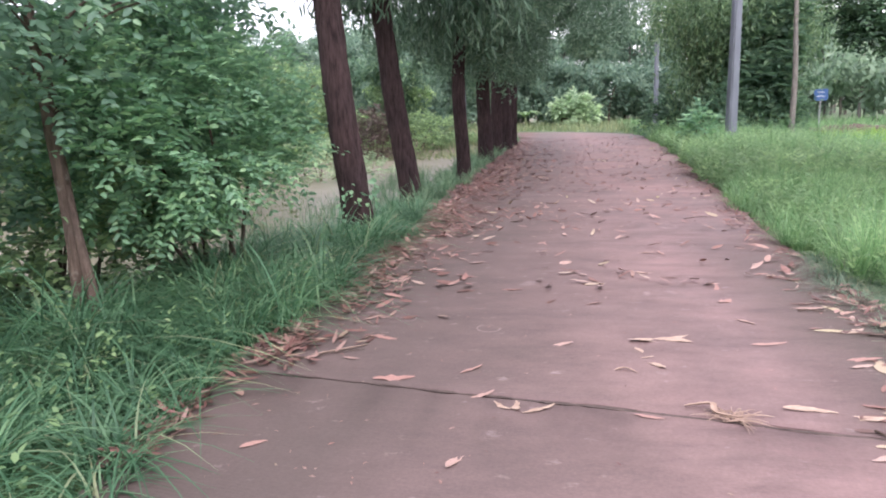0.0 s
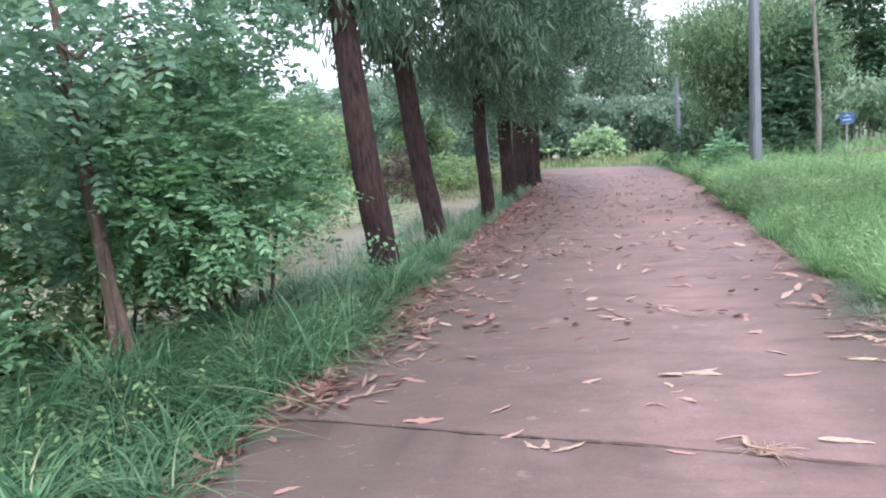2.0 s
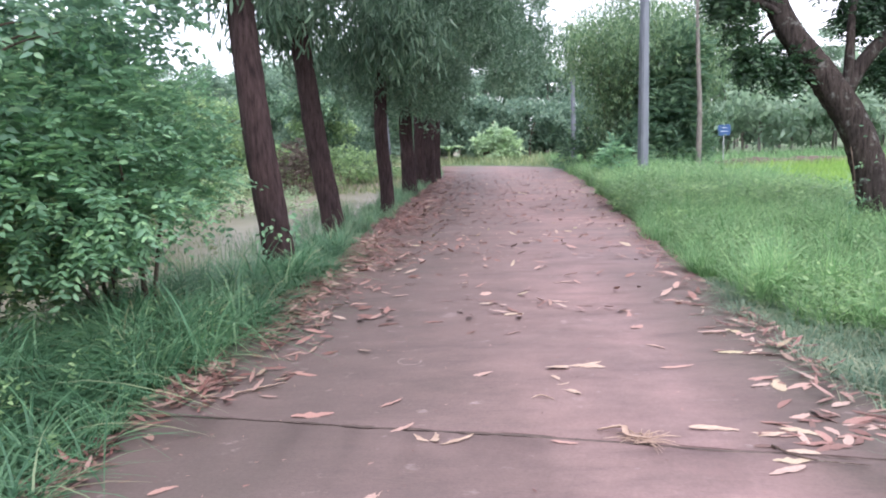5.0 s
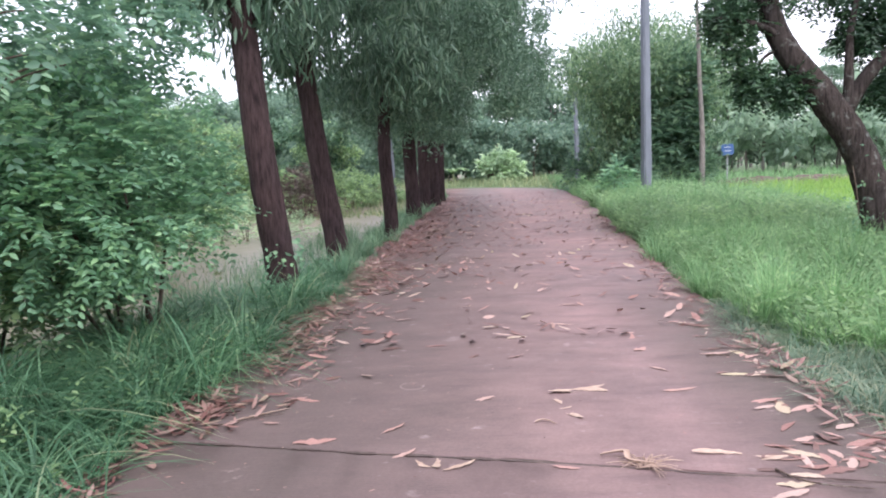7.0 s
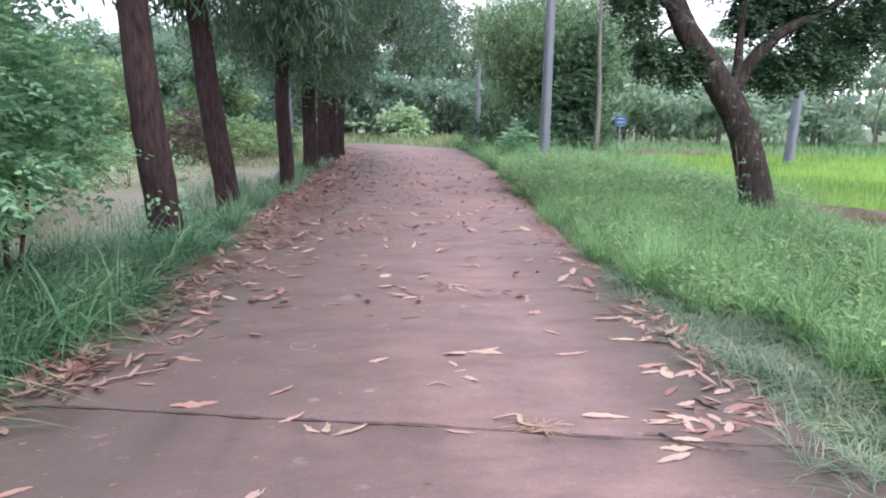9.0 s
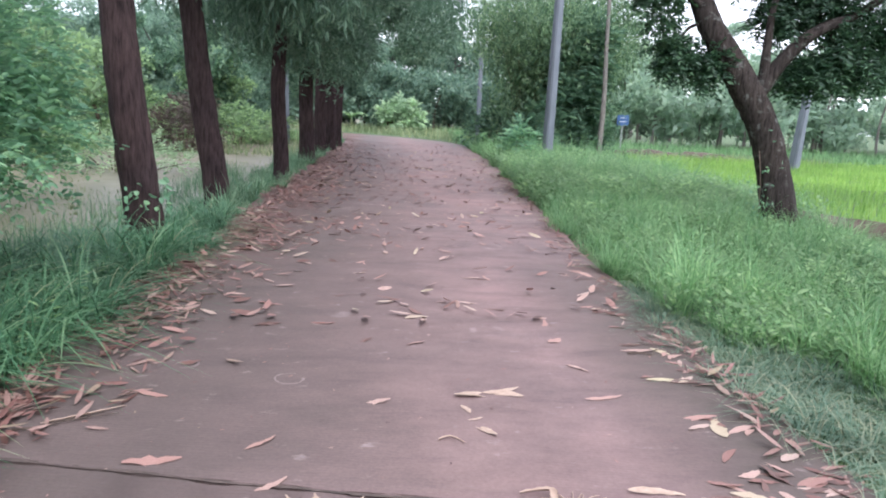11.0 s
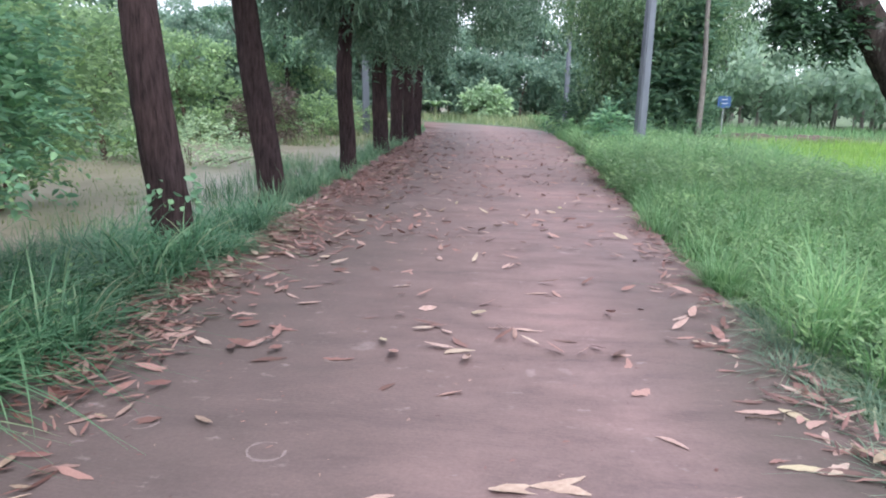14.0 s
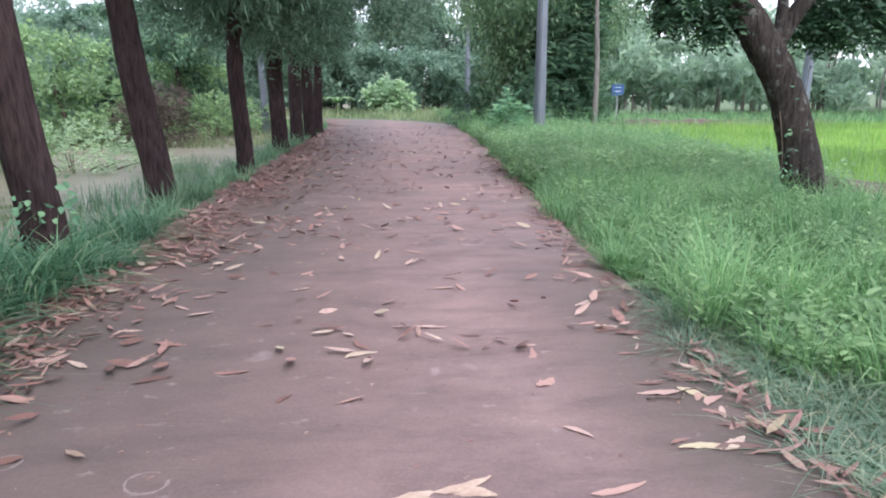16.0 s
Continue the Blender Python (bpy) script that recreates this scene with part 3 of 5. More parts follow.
AVENUE = [
    (8.1, -2.57, -0.33, 0.175, crown_c, (0.4, 0.6, 5.65), 0.3, "leaning tree with creeper leaves round its foot"),
    (11.75, -2.69, -0.46, 0.185, crown_c, (0.9, 0.8, 5.6), 1.9, "tree leaning from the lane over the pond"),
    (15.45, -2.3, 0.06, 0.14, crown_a, (1.6, 0.3, 5.2), 3.1, "slim upright tree at the lane's edge"),
    (20.3, -2.24, -0.02, 0.2, crown_b, (2.0, 0.4, 5.5), 4.4, "stout upright tree in the roadside row"),
    (21.9, -2.55, 0.04, 0.15, crown_a, (1.2, 0.2, 6.4), 1.2, "tree standing close behind its neighbour in the row"),
    (23.8, -2.25, 0.05, 0.18, crown_a, (2.0, 0.2, 6.0), 5.6, "upright tree in the roadside row"),
    (26.4, -2.1, 0.05, 0.19, crown_b, (1.6, 0.2, 6.3), 0.9, "upright tree in the roadside row"),
    (29.5, -2.0, 0.08, 0.16, crown_a, (1.4, 0.2, 6.5), 2.5, "last tree of the row before the bend"),
]
for i, (ty, tx, lean, rad, mesh, at, turn, text) in enumerate(AVENUE):
    roadside_tree(ty, tx, lean, 40 + i, mesh, turn, rad, at, text)


def sprays(g, starts, aims, leaflets, length, width, reach):
    """Feathered leaf sprays: pairs of leaflets along a drooping stalk."""
    n = len(starts)
    aims = unit(aims)
    pieces_b, pieces_a, pieces_f = [], [], []
    flat = unit(np.cross(aims, np.array([0.02, 0.03, 1.0])))
    up = np.cross(flat, aims)
    for k in range(leaflets):
        u = 0.2 + 0.8 * (k // 2) / max(1, leaflets // 2)
        sgn = 1 if k % 2 else -1
        p = starts + aims * (reach * u)[:, None] - np.array([0, 0, 1.0]) * (reach * 0.22 * u * u)[:, None]
        a = aims * 0.55 + sgn * flat * 0.9 + g.normal(size=(n, 3)) * 0.22
        pieces_b.append(p)
        pieces_a.append(a)
        pieces_f.append(up + g.normal(size=(n, 3)) * 0.35)
    b, a, f = np.concatenate(pieces_b), np.concatenate(pieces_a), np.concatenate(pieces_f)
    k = 0.7 + 0.6 * g.random(len(b))
    return leaf_arrays(b, a, f, length * k, width * k, 0.15)


def shrub_crown(name, seed, blobs, mat, leaflets=9, length=0.06, width=0.03, reach=0.24):
    """A bush's crown from loose masses: (centre, radii, sprays) each."""
    g = np.random.default_rng(seed)
    pieces = []
    for c, r, n in blobs:
        d = unit(g.normal(size=(n, 3)))
        at = d * (0.45 + 0.6 * g.random(n) ** 0.6)[:, None] * np.array(r) + np.array(c)
        lumps = np.sin(at[:, 0] * 4.1) * np.sin(at[:, 1] * 3.7 + 1) * np.sin(at[:, 2] * 4.6)
        keep = lumps > -0.32
        at, d = at[keep], d[keep]
        pieces.append(sprays(g, at, d + g.normal(size=d.shape) * 0.5 + np.array([0, 0, 0.15]), leaflets, length, width, reach * (0.6 + 0.7 * g.random(len(at)))))
    v, f = joined(pieces)
    return poly_mesh(name, v, f, mat)


def small_tree():
    tree = new("small_tree")
    tagged(tree, "young broadleaf tree with two thin brown stems", "tree")
    tree.location = (-3.62, 4.25, float(height_at(-3.62, 4.25)) - 0.03)
    for pts, r in (([(0, 0, 0), (-0.01, 0.02, 0.8), (-0.05, 0.02, 1.5), (-0.12, 0.05, 2.3), (-0.2, 0.1, 3.6)], 0.056), ([(0.16, -0.06, 0), (0.13, -0.04, 0.35), (0.07, -0.02, 0.75), (0.02, 0.0, 1.15)], 0.042)):
        v, f = tube(pts, [r * 1.3, r, r * 0.95, r * 0.7, r * 0.35], 30, 12, 0.08, 5)
        part("trunk", poly_mesh("trunk", v, f, BARK_SAPLING, True), tree)
    g = np.random.default_rng(3)
    for b in limb_set(g, np.array([0.03, 0, 1.5]), np.array([-0.05, 0.1, 3.2]), 0.9, 9, 0.9):
        v, f = tube(b, [0.016, 0.01, 0.004], 10, 6, 0.05, 2)
        part("branch", poly_mesh("branch", v, f, BARK_SAPLING, True), tree)
    blobs = [((-0.1, 0.2, 3.0), (1.5, 1.4, 0.85), 880), ((0.4, 0.5, 2.6), (0.6, 0.6, 0.35), 150), ((-1.3, 0.4, 2.2), (1.0, 1.1, 0.8), 300), ((0.15, 1.6, 3.0), (0.9, 1.1, 0.6), 480), ((-0.3, -0.7, 2.3), (0.7, 0.6, 0.5), 240), ((0.0, 0.0, 1.85), (0.5, 0.5, 0.3), 130), ((-1.0, 0.5, 1.4), (0.7, 0.7, 0.5), 260)]
    part("crown", shrub_crown("crown", 21, blobs, SAPLEAF, 9, 0.075, 0.04, 0.27), tree, "cool green oval leaflets")


small_tree()


def bush(x, y, blobs, seed, mat, label, leaf=(9, 0.065, 0.034, 0.26), stems=7, name="bush", z=None):
    thing = new(name)
    tagged(thing, label, "bush")
    thing.location = (x, y, float(height_at(x, y)) if z is None else z)
    g = np.random.default_rng(seed)
    for i in range(stems):
        c, r, _ = blobs[i % len(blobs)]
        a = g.random() * 6.3
        foot = np.array([0.15 * math.cos(a), 0.15 * math.sin(a), -0.05])
        end = np.array(c) + np.array(r) * 0.5 * np.array([math.cos(a), math.sin(a), 0.6])
        v, f = tube([foot, (foot + end) / 2 + np.array([0, 0, 0.15]), end], [0.025, 0.017, 0.005], 10, 6, 0.05, i)
        part("stem", poly_mesh("stem", v, f, BARK_SAPLING, True), thing)
    part("crown", shrub_crown("crown", seed, blobs, mat, *leaf), thing)


bush(-3.42, 6.0, [((0.0, 0, 1.35), (0.95, 0.95, 0.62), 1000), ((0, -0.9, 1.45), (0.9, 0.8, 0.7), 760), ((0.1, 0.1, 1.9), (0.75, 0.8, 0.55), 640), ((0.1, -1.0, 2.0), (0.8, 0.7, 0.45), 420), ((-0.9, 0.1, 1.0), (0.8, 0.9, 0.5), 420)], 31, BROADLEAF, "dense leafy green bush on the bank beside the lane", (9, 0.072, 0.032, 0.25))
bush(-4.9, 5.6, [((0, 0, 1.5), (1.3, 1.4, 1.2), 1100), ((0.3, 0.9, 2.0), (1.1, 1.0, 0.9), 700), ((-0.9, -0.8, 1.2), (1.2, 1.0, 1.0), 600)], 32, LIGHTLEAF, "broad green bush at the water's edge", (9, 0.08, 0.042, 0.3))
bush(-4.75, 4.3, [((0, 0, 0.45), (0.95, 0.8, 0.45), 380), ((-0.8, 0.7, 0.5), (0.8, 0.8, 0.5), 260)], 38, MIDLEAF, "low dark undergrowth behind the young tree", (9, 0.08, 0.04, 0.28))
bush(-5.2, 3.2, [((0, 0, 1.1), (1.3, 1.2, 1.0), 600), ((-0.4, 0.6, 1.9), (1.0, 1.0, 0.9), 360)], 33, BROADLEAF, "shady green bush behind the young tree", (9, 0.08, 0.042, 0.3))
bush(-7.2, 11.8, [((0, 0, 2.0), (1.5, 1.5, 1.2), 560), ((0.7, 0.8, 2.6), (1.2, 1.2, 0.8), 380), ((-1.4, -0.4, 2.2), (1.3, 1.3, 1.0), 360)], 34, LIGHTLEAF, "tall pale green bush over the pond", (9, 0.12, 0.06, 0.4))


def field_tree():
    """The dark crooked tree on the verge by the paddy."""
    tree = new("field_tree")
    tagged(tree, "dark crooked tree with lichen patches on the verge", "tree")
    tree.location = (5.9, 10.45, float(height_at(5.9, 10.45)) - 0.04)
    tree.scale = (1.1, 1.1, 1.1)
    main = [(0.04, 0, -0.1), (0.02, 0, 0.35), (-0.18, 0.02, 1.1), (-0.39, 0.02, 1.6), (-0.64, 0.04, 2.0), (-0.95, 0.08, 2.45), (-1.24, 0.12, 2.87), (-1.42, 0.2, 3.4), (-1.6, 0.4, 4.6)]
    v, f = tube(main, [0.3, 0.25, 0.215, 0.2, 0.205, 0.185, 0.16, 0.14, 0.06], 60, 26, 0.08, 8)
    part("trunk", poly_mesh("trunk", v, f, BARK_DARK, True), tree, "rough dark bark with pale lichen")
    arms = [([(-0.5, 0.03, 1.85), (-0.47, 0.0, 2.25), (-0.46, 0.02, 2.6), (-0.4, 0.1, 3.1), (-0.2, 0.2, 3.9)], 0.062), ([(-0.48, 0.03, 2.0), (-0.26, 0.0, 2.4), (0.12, -0.05, 2.8), (0.75, 0.0, 3.1), (1.6, 0.1, 3.7)], 0.085), ([(-1.3, 0.1, 3.0), (-1.7, 0.0, 3.2), (-2.3, -0.1, 3.3)], 0.05), ([(-1.45, 0.2, 3.5), (-1.0, 1.0, 4.0), (-0.4, 2.0, 4.2)], 0.06), ([(0.3, 0.0, 2.9), (0.6, 0.15, 2.65), (0.75, 0.2, 2.35)], 0.025), ([(-1.2, 0.1, 2.85), (-1.5, 0.1, 2.8), (-1.7, 0.1, 2.5)], 0.022)]
    for pts, r in arms:
        v, f = tube(pts, [r * 1.15, r, r * 0.75, r * 0.3], 22, 12, 0.08, 9)
        part("branch", poly_mesh("branch", v, f, BARK_DARK, True), tree)
    g = np.random.default_rng(14)
    pieces = []
    masses = [((-1.6, 0.6, 4.7), (1.9, 1.8, 0.8), 1000), ((0.9, 0.5, 4.6), (1.9, 1.7, 0.8), 1150), ((-2.0, 0.1, 3.35), (0.45, 0.4, 0.22), 380), ((-1.72, 0.1, 2.5), (0.22, 0.3, 0.3), 260), ((-1.2, 0.15, 2.35), (0.24, 0.3, 0.26), 240), ((-1.85, 0.2, 2.85), (0.25, 0.3, 0.2), 150),
              ((0.25, 0.25, 2.3), (0.42, 0.4, 0.26), 330), ((0.95, 0.2, 2.4), (0.4, 0.4, 0.26), 280), ((1.6, 0.2, 2.75), (0.4, 0.4, 0.25), 200), ((-0.55, 0.5, 3.3), (0.5, 0.4, 0.25), 330), ((0.5, 0.3, 3.25), (0.6, 0.5, 0.26), 480), ((1.5, 0.3, 3.4), (0.7, 0.6, 0.3), 480), ((-0.05, 0.2, 2.75), (0.25, 0.3, 0.16), 80), ((0.6, 0.2, 2.75), (0.4, 0.4, 0.22), 260), ((-0.1, 0.4, 3.0), (0.4, 0.4, 0.22), 240), ((1.3, 0.2, 3.0), (0.5, 0.4, 0.25), 280), ((0.1, 0.6, 3.6), (1.0, 0.8, 0.2), 380), ((-1.3, 0.6, 3.7), (0.9, 0.8, 0.2), 260)]
    for c, r, n in masses:
        d = ball(g, n)
        at = d * np.array(r) + np.array(c)
        keep = (np.sin(at[:, 0] * 3.4 + 1) * np.sin(at[:, 1] * 3.1) * np.sin(at[:, 2] * 4.2) > -0.12) | (at[:, 2] < 2.6)
        at = at[keep]
        pieces.append(sprays(g, at, g.normal(size=at.shape) + np.array([0, 0, -0.5]), 9, 0.075, 0.03, 0.2 + 0.12 * g.random(len(at))))
    v, f = joined(pieces)
    part("crown", poly_mesh("crown", v, f, DARKLEAF), tree, "small dark green leaves with gaps of sky")
    # a thin creeper hangs down the trunk
    v, f = tube([(-0.5, -0.2, 1.25), (-0.47, -0.26, 0.9), (-0.42, -0.24, 0.5), (-0.35, -0.22, 0.1)], [0.008, 0.007, 0.006, 0.004], 14, 5, 0.1, 1)
    part("creeper", poly_mesh("creeper", v, f, BARK_SAPLING, True), tree)
    at = np.array([-0.4, -0.27, 0.5]) + g.normal(size=(70, 3)) * np.array([0.1, 0.05, 0.4])
    v, f = leaf_arrays(at, g.normal(size=(70, 3)) + np.array([0, 0, -0.8]), g.normal(size=(70, 3)), np.full(70, 0.06), np.full(70, 0.03))
    part("creeper_leaves", poly_mesh("creeper_leaves", v, f, BROADLEAF), tree)


field_tree()


def creeper():
    g = np.random.default_rng(77)
    n = 130
    a = g.random(n) * 6.28
    z = np.where(g.random(n) < 0.55, 0.62 + 0.13 * g.normal(size=n), 0.05 + 0.3 * g.random(n))
    at = np.stack([-2.57 + 0.22 * np.cos(a) - 0.08 * z, 8.1 + 0.22 * np.sin(a), z - 0.1], 1)
    out = np.stack([np.cos(a), np.sin(a), -0.5 + 0 * a], 1)
    v, f = leaf_arrays(at, out + g.normal(size=(n, 3)) * 0.5, g.normal(size=(n, 3)) + out, 0.06 + 0.05 * g.random(n), 0.035 + 0.025 * g.random(n))
    ob = new("creeper", poly_mesh("creeper", v, f, BROADLEAF))
    tagged(ob, "pale green creeper leaves climbing the trunk's foot", "creeper")


creeper()


# ---- bamboo and the trees round it ----
def bamboo_clump(x, y, seed, size, label):
    clump = new("bamboo_clump")
    tagged(clump, label, "bamboo")
    clump.location = (x, y, float(height_at(x, y)) - 0.05)
    g = np.random.default_rng(seed)
    ends = []
    for i in range(26):
        a = g.random() * 6.28
        r = 0.9 * g.random() ** 0.5
        h = (4.6 + 2.6 * g.random()) * size
        s = np.array([r * math.cos(a), r * math.sin(a), 0])
        o = np.array([math.cos(a), math.sin(a), 0]) * (1.3 + 1.9 * g.random()) * size
        pts = [s, s + o * 0.12 + np.array([0, 0, h * 0.45]), s + o * 0.5 + np.array([0, 0, h * 0.85]), s + o * 1.15 + np.array([0, 0, h * 0.92])]
        v, f = tube(pts, [0.04, 0.035, 0.02, 0.006], 16, 6, 0.03, i)
        part("culm", poly_mesh("culm", v, f, BAMBOO_STEM, True), clump)
        line = smooth_line(pts, 40)
        ends.append(line[9:])
    stem = np.concatenate(ends)
    n = 20000
    at = stem[g.integers(0, len(stem), n)] + g.normal(size=(n, 3)) * np.array([0.65, 0.65, 0.45]) * size
    axis = g.normal(size=(n, 3)) * 0.6 + np.array([0, 0, -0.7])
    v, f = quad_leaves(at, axis, g.normal(size=(n, 3)), 0.2 + 0.16 * g.random(n), 0.04 + 0.03 * g.random(n))
    part("crown", poly_mesh("crown", v, f, BAMBOOLEAF), clump, "feathery narrow leaves")


BAMBOO_STEM = plain_material("green_bamboo_stem", (0.09, 0.13, 0.06), (0.2, 0.22, 0.1), 4.0, 0.5)
bamboo_clump(6.6, 32.0, 51, 0.98, "tall feathery bamboo clump beside the lane")
bamboo_clump(9.0, 33.2, 52, 1.28, "drooping bamboo clump at the field's corner")
bamboo_clump(8.4, 36.5, 53, 1.2, "tall bamboo clump behind the power pole")


def wood_tree(name, seed, height, spread, leaves, mat, bark, stem_r, bare=0.35, size=0.3):
    """A whole tree for the middle distance, at the origin."""
    g = np.random.default_rng(seed)
    tree = new(name)
    pts = [np.array([0, 0, -0.3]), np.array([g.normal() * 0.1, g.normal() * 0.1, height * 0.3]), np.array([g.normal() * 0.3, g.normal() * 0.3, height * 0.65]), np.array([g.normal() * 0.4, g.normal() * 0.4, height * 0.97])]
    v, f = tube(pts, [stem_r * 1.2, stem_r, stem_r * 0.6, stem_r * 0.15], 18, 9, 0.08, seed)
    part("trunk", poly_mesh("trunk", v, f, bark, True), tree)
    limbs = limb_set(g, pts[1] * (bare / 0.3), pts[3], spread * 0.9, 12, 0.45)
    heads = [b[2] for b in limbs] + [b[1] for b in limbs] + [pts[3]]
    for b in limbs[:6]:
        v, f = tube(b, [stem_r * 0.35, stem_r * 0.2, 0.01], 8, 5, 0.05, 1)
        part("branch", poly_mesh("branch", v, f, bark, True), tree)
    heads = np.array(heads)
    which = g.integers(0, len(heads), leaves)
    big = (0.35 + 0.4 * g.random(len(heads))) * spread * 0.55
    at = heads[which] + ball(g, leaves) * big[which][:, None] * np.array([1.0, 1.0, 0.75])
    k = 0.7 + 0.6 * g.random(leaves)
    v, f = quad_leaves(at, g.normal(size=(leaves, 3)) + np.array([0, 0, -0.4]), g.normal(size=(leaves, 3)) + np.array([0, 0, 0.5]), size * k, size * 0.45 * k)
    part("crown", poly_mesh("crown", v, f, mat), tree)
    return tree


def place(first, spots, text, group):
    """The first one and its copies at (x, y, turn, scale)."""
    for i, (x, y, turn, sc) in enumerate(spots):
        m = pose(x, y, float(height_at(x, y)) - 0.05, 0, 0, turn)
        ob = first if i == 0 else copy_thing(first, m)
        ob.matrix_basis = m @ Matrix.Diagonal((sc, sc, sc, 1))
        tagged(ob, text, "tree", group)


g0 = np.random.default_rng(5)
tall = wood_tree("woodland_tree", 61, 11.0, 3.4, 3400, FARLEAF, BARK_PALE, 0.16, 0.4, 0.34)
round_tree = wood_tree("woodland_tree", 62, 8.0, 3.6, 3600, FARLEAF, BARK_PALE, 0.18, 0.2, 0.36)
dark_tree = wood_tree("woodland_tree", 63, 7.5, 2.6, 4200, MIDLEAF, BARK_DARK, 0.13, 0.2, 0.3)
light_tree = wood_tree("woodland_tree", 64, 5.2, 2.7, 4200, LIGHTLEAF, BARK_SAPLING, 0.1, 0.12, 0.26)
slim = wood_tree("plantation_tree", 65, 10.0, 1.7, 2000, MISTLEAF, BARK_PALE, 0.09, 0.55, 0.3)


def scattered(n, x0, x1, y0, y1, s0=0.8, s1=1.25):
    return [(x0 + (x1 - x0) * (i + g0.random()) / n, y0 + (y1 - y0) * g0.random(), 360 * g0.random(), s0 + (s1 - s0) * g0.random()) for i in range(n)]


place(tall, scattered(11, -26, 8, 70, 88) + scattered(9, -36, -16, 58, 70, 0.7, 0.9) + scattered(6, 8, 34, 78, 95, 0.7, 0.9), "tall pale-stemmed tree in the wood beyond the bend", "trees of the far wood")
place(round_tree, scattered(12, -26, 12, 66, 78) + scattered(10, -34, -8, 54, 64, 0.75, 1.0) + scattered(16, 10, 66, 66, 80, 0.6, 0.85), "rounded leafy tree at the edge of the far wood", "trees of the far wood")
place(dark_tree, [(9.9, 31.8, 20, 0.36), (-8.2, 33.5, 70, 0.8), (-12, 37, 200, 0.75), (-6, 41, 10, 0.95), (-10, 43.5, 90, 0.95), (0.5, 68, 40, 1.0), (-18, 36, 300, 0.8)], "dark leafy tree with low branches", "dark trees near the lane")
place(light_tree, [(-11.5, 29.5, 10, 0.8), (-14.5, 27.5, 120, 0.9), (-9.8, 20.0, 30, 0.8), (-13.8, 22.0, 250, 1.25), (-12.8, 17.0, 170, 0.88), (-18, 25, 240, 1.0), (-17, 17.5, 60, 0.9), (-20, 15, 200, 1.1), (-8.6, 35, 310, 0.75), (-21, 28, 90, 1.1), (-13.5, 7.5, 20, 1.1), (-17, 5, 150, 1.2), (-9.5, 2.5, 100, 0.95)], "pale green leafy tree across the pond", "trees round the pond")
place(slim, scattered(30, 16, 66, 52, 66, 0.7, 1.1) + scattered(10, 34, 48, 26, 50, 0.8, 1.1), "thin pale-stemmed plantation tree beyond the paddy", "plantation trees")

thicket = wood_tree("thicket_bush", 66, 3.4, 2.2, 2600, WOODLEAF, BARK_SAPLING, 0.06, 0.06, 0.3)
place(thicket, [(-5, 61, 10, 1.4), (-2, 62.5, 80, 1.5), (-8, 60, 200, 1.4), (1.5, 63, 300, 1.5)] + scattered(26, -30, 16, 60, 70, 1.1, 1.8) + scattered(11, -19, -8, 36.5, 42.5, 0.8, 1.1) + scattered(8, -32, -10, 53, 58, 1.0, 1.4)  + scattered(10, -32, -22, 4, 34, 1.2, 1.8), "leafy thicket under the trees of the wood", "thickets at the wood's edge")
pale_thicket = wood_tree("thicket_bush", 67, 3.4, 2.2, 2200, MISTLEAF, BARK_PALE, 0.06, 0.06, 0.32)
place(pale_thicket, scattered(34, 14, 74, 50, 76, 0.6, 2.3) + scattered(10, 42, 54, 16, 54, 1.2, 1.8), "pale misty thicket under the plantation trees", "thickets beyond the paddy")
for i, ob in enumerate([o for o in bpy.data.objects if o.name.startswith("thicket_bush")]):
    tagged(ob, category="bush")

# the place goes on behind the walker with the same kinds of trees
behind = [(-7, -6, 10, 1.0), (-11, -14, 80, 1.1), (9, -8, 150, 1.0), (13, -2, 210, 1.0), (-6, -18, 20, 1.0), (8, -20, 260, 1.1)]
for x, y, turn, sc in behind:
    b = copy_thing(round_tree, pose(x, y, float(height_at(x, y)), 0, 0, turn))
    b.matrix_basis = pose(x, y, float(height_at(x, y)), 0, 0, turn) @ Matrix.Diagonal((sc, sc, sc, 1))

bush(1.1, 55.5, [((-0.3, 0, 1.1), (1.2, 1.0, 0.8), 260), ((0.2, 0.1, 2.0), (0.8, 0.8, 0.6), 150), ((1.2, 0.0, 1.1), (0.8, 0.8, 0.6), 130), ((-1.2, 0.1, 1.6), (0.6, 0.6, 0.45), 80), ((0.9, 0, 1.9), (0.4, 0.4, 0.4), 40)], 71, SHRUBLEAF, "rounded pale green shrub at the bend of the lane", (7, 0.27, 0.13, 0.5), 5, "shrub")
bush(-7.9, 28.3, [((0, 0, 1.1), (1.4, 1.1, 0.95), 800), ((0.3, 0.1, 1.9), (0.9, 0.9, 0.55), 320)], 72, DRYTWIG, "brownish dry bush on the pond's far bank", (7, 0.12, 0.04, 0.4), 9, "dry_bush")
bush(-10.6, 30.5, [((0, 0, 1.2), (1.8, 1.4, 1.1), 420), ((1.6, 0.3, 1.0), (1.3, 1.0, 0.9), 260), ((-1.5, 0, 1.3), (1.4, 1.2, 1.1), 260)], 73, LIGHTLEAF, "pale green thicket on the pond's far bank", (7, 0.15, 0.08, 0.42), 6, "thicket")
bush(-6.4, 31.0, [((0, 0, 0.8), (1.3, 1.1, 0.7), 300), ((1.0, 1.2, 0.7), (1.2, 1.2, 0.6), 220)], 74, LIGHTLEAF, "low yellow-green bush behind the row of trunks", (7, 0.13, 0.07, 0.4), 6, "low_bush")
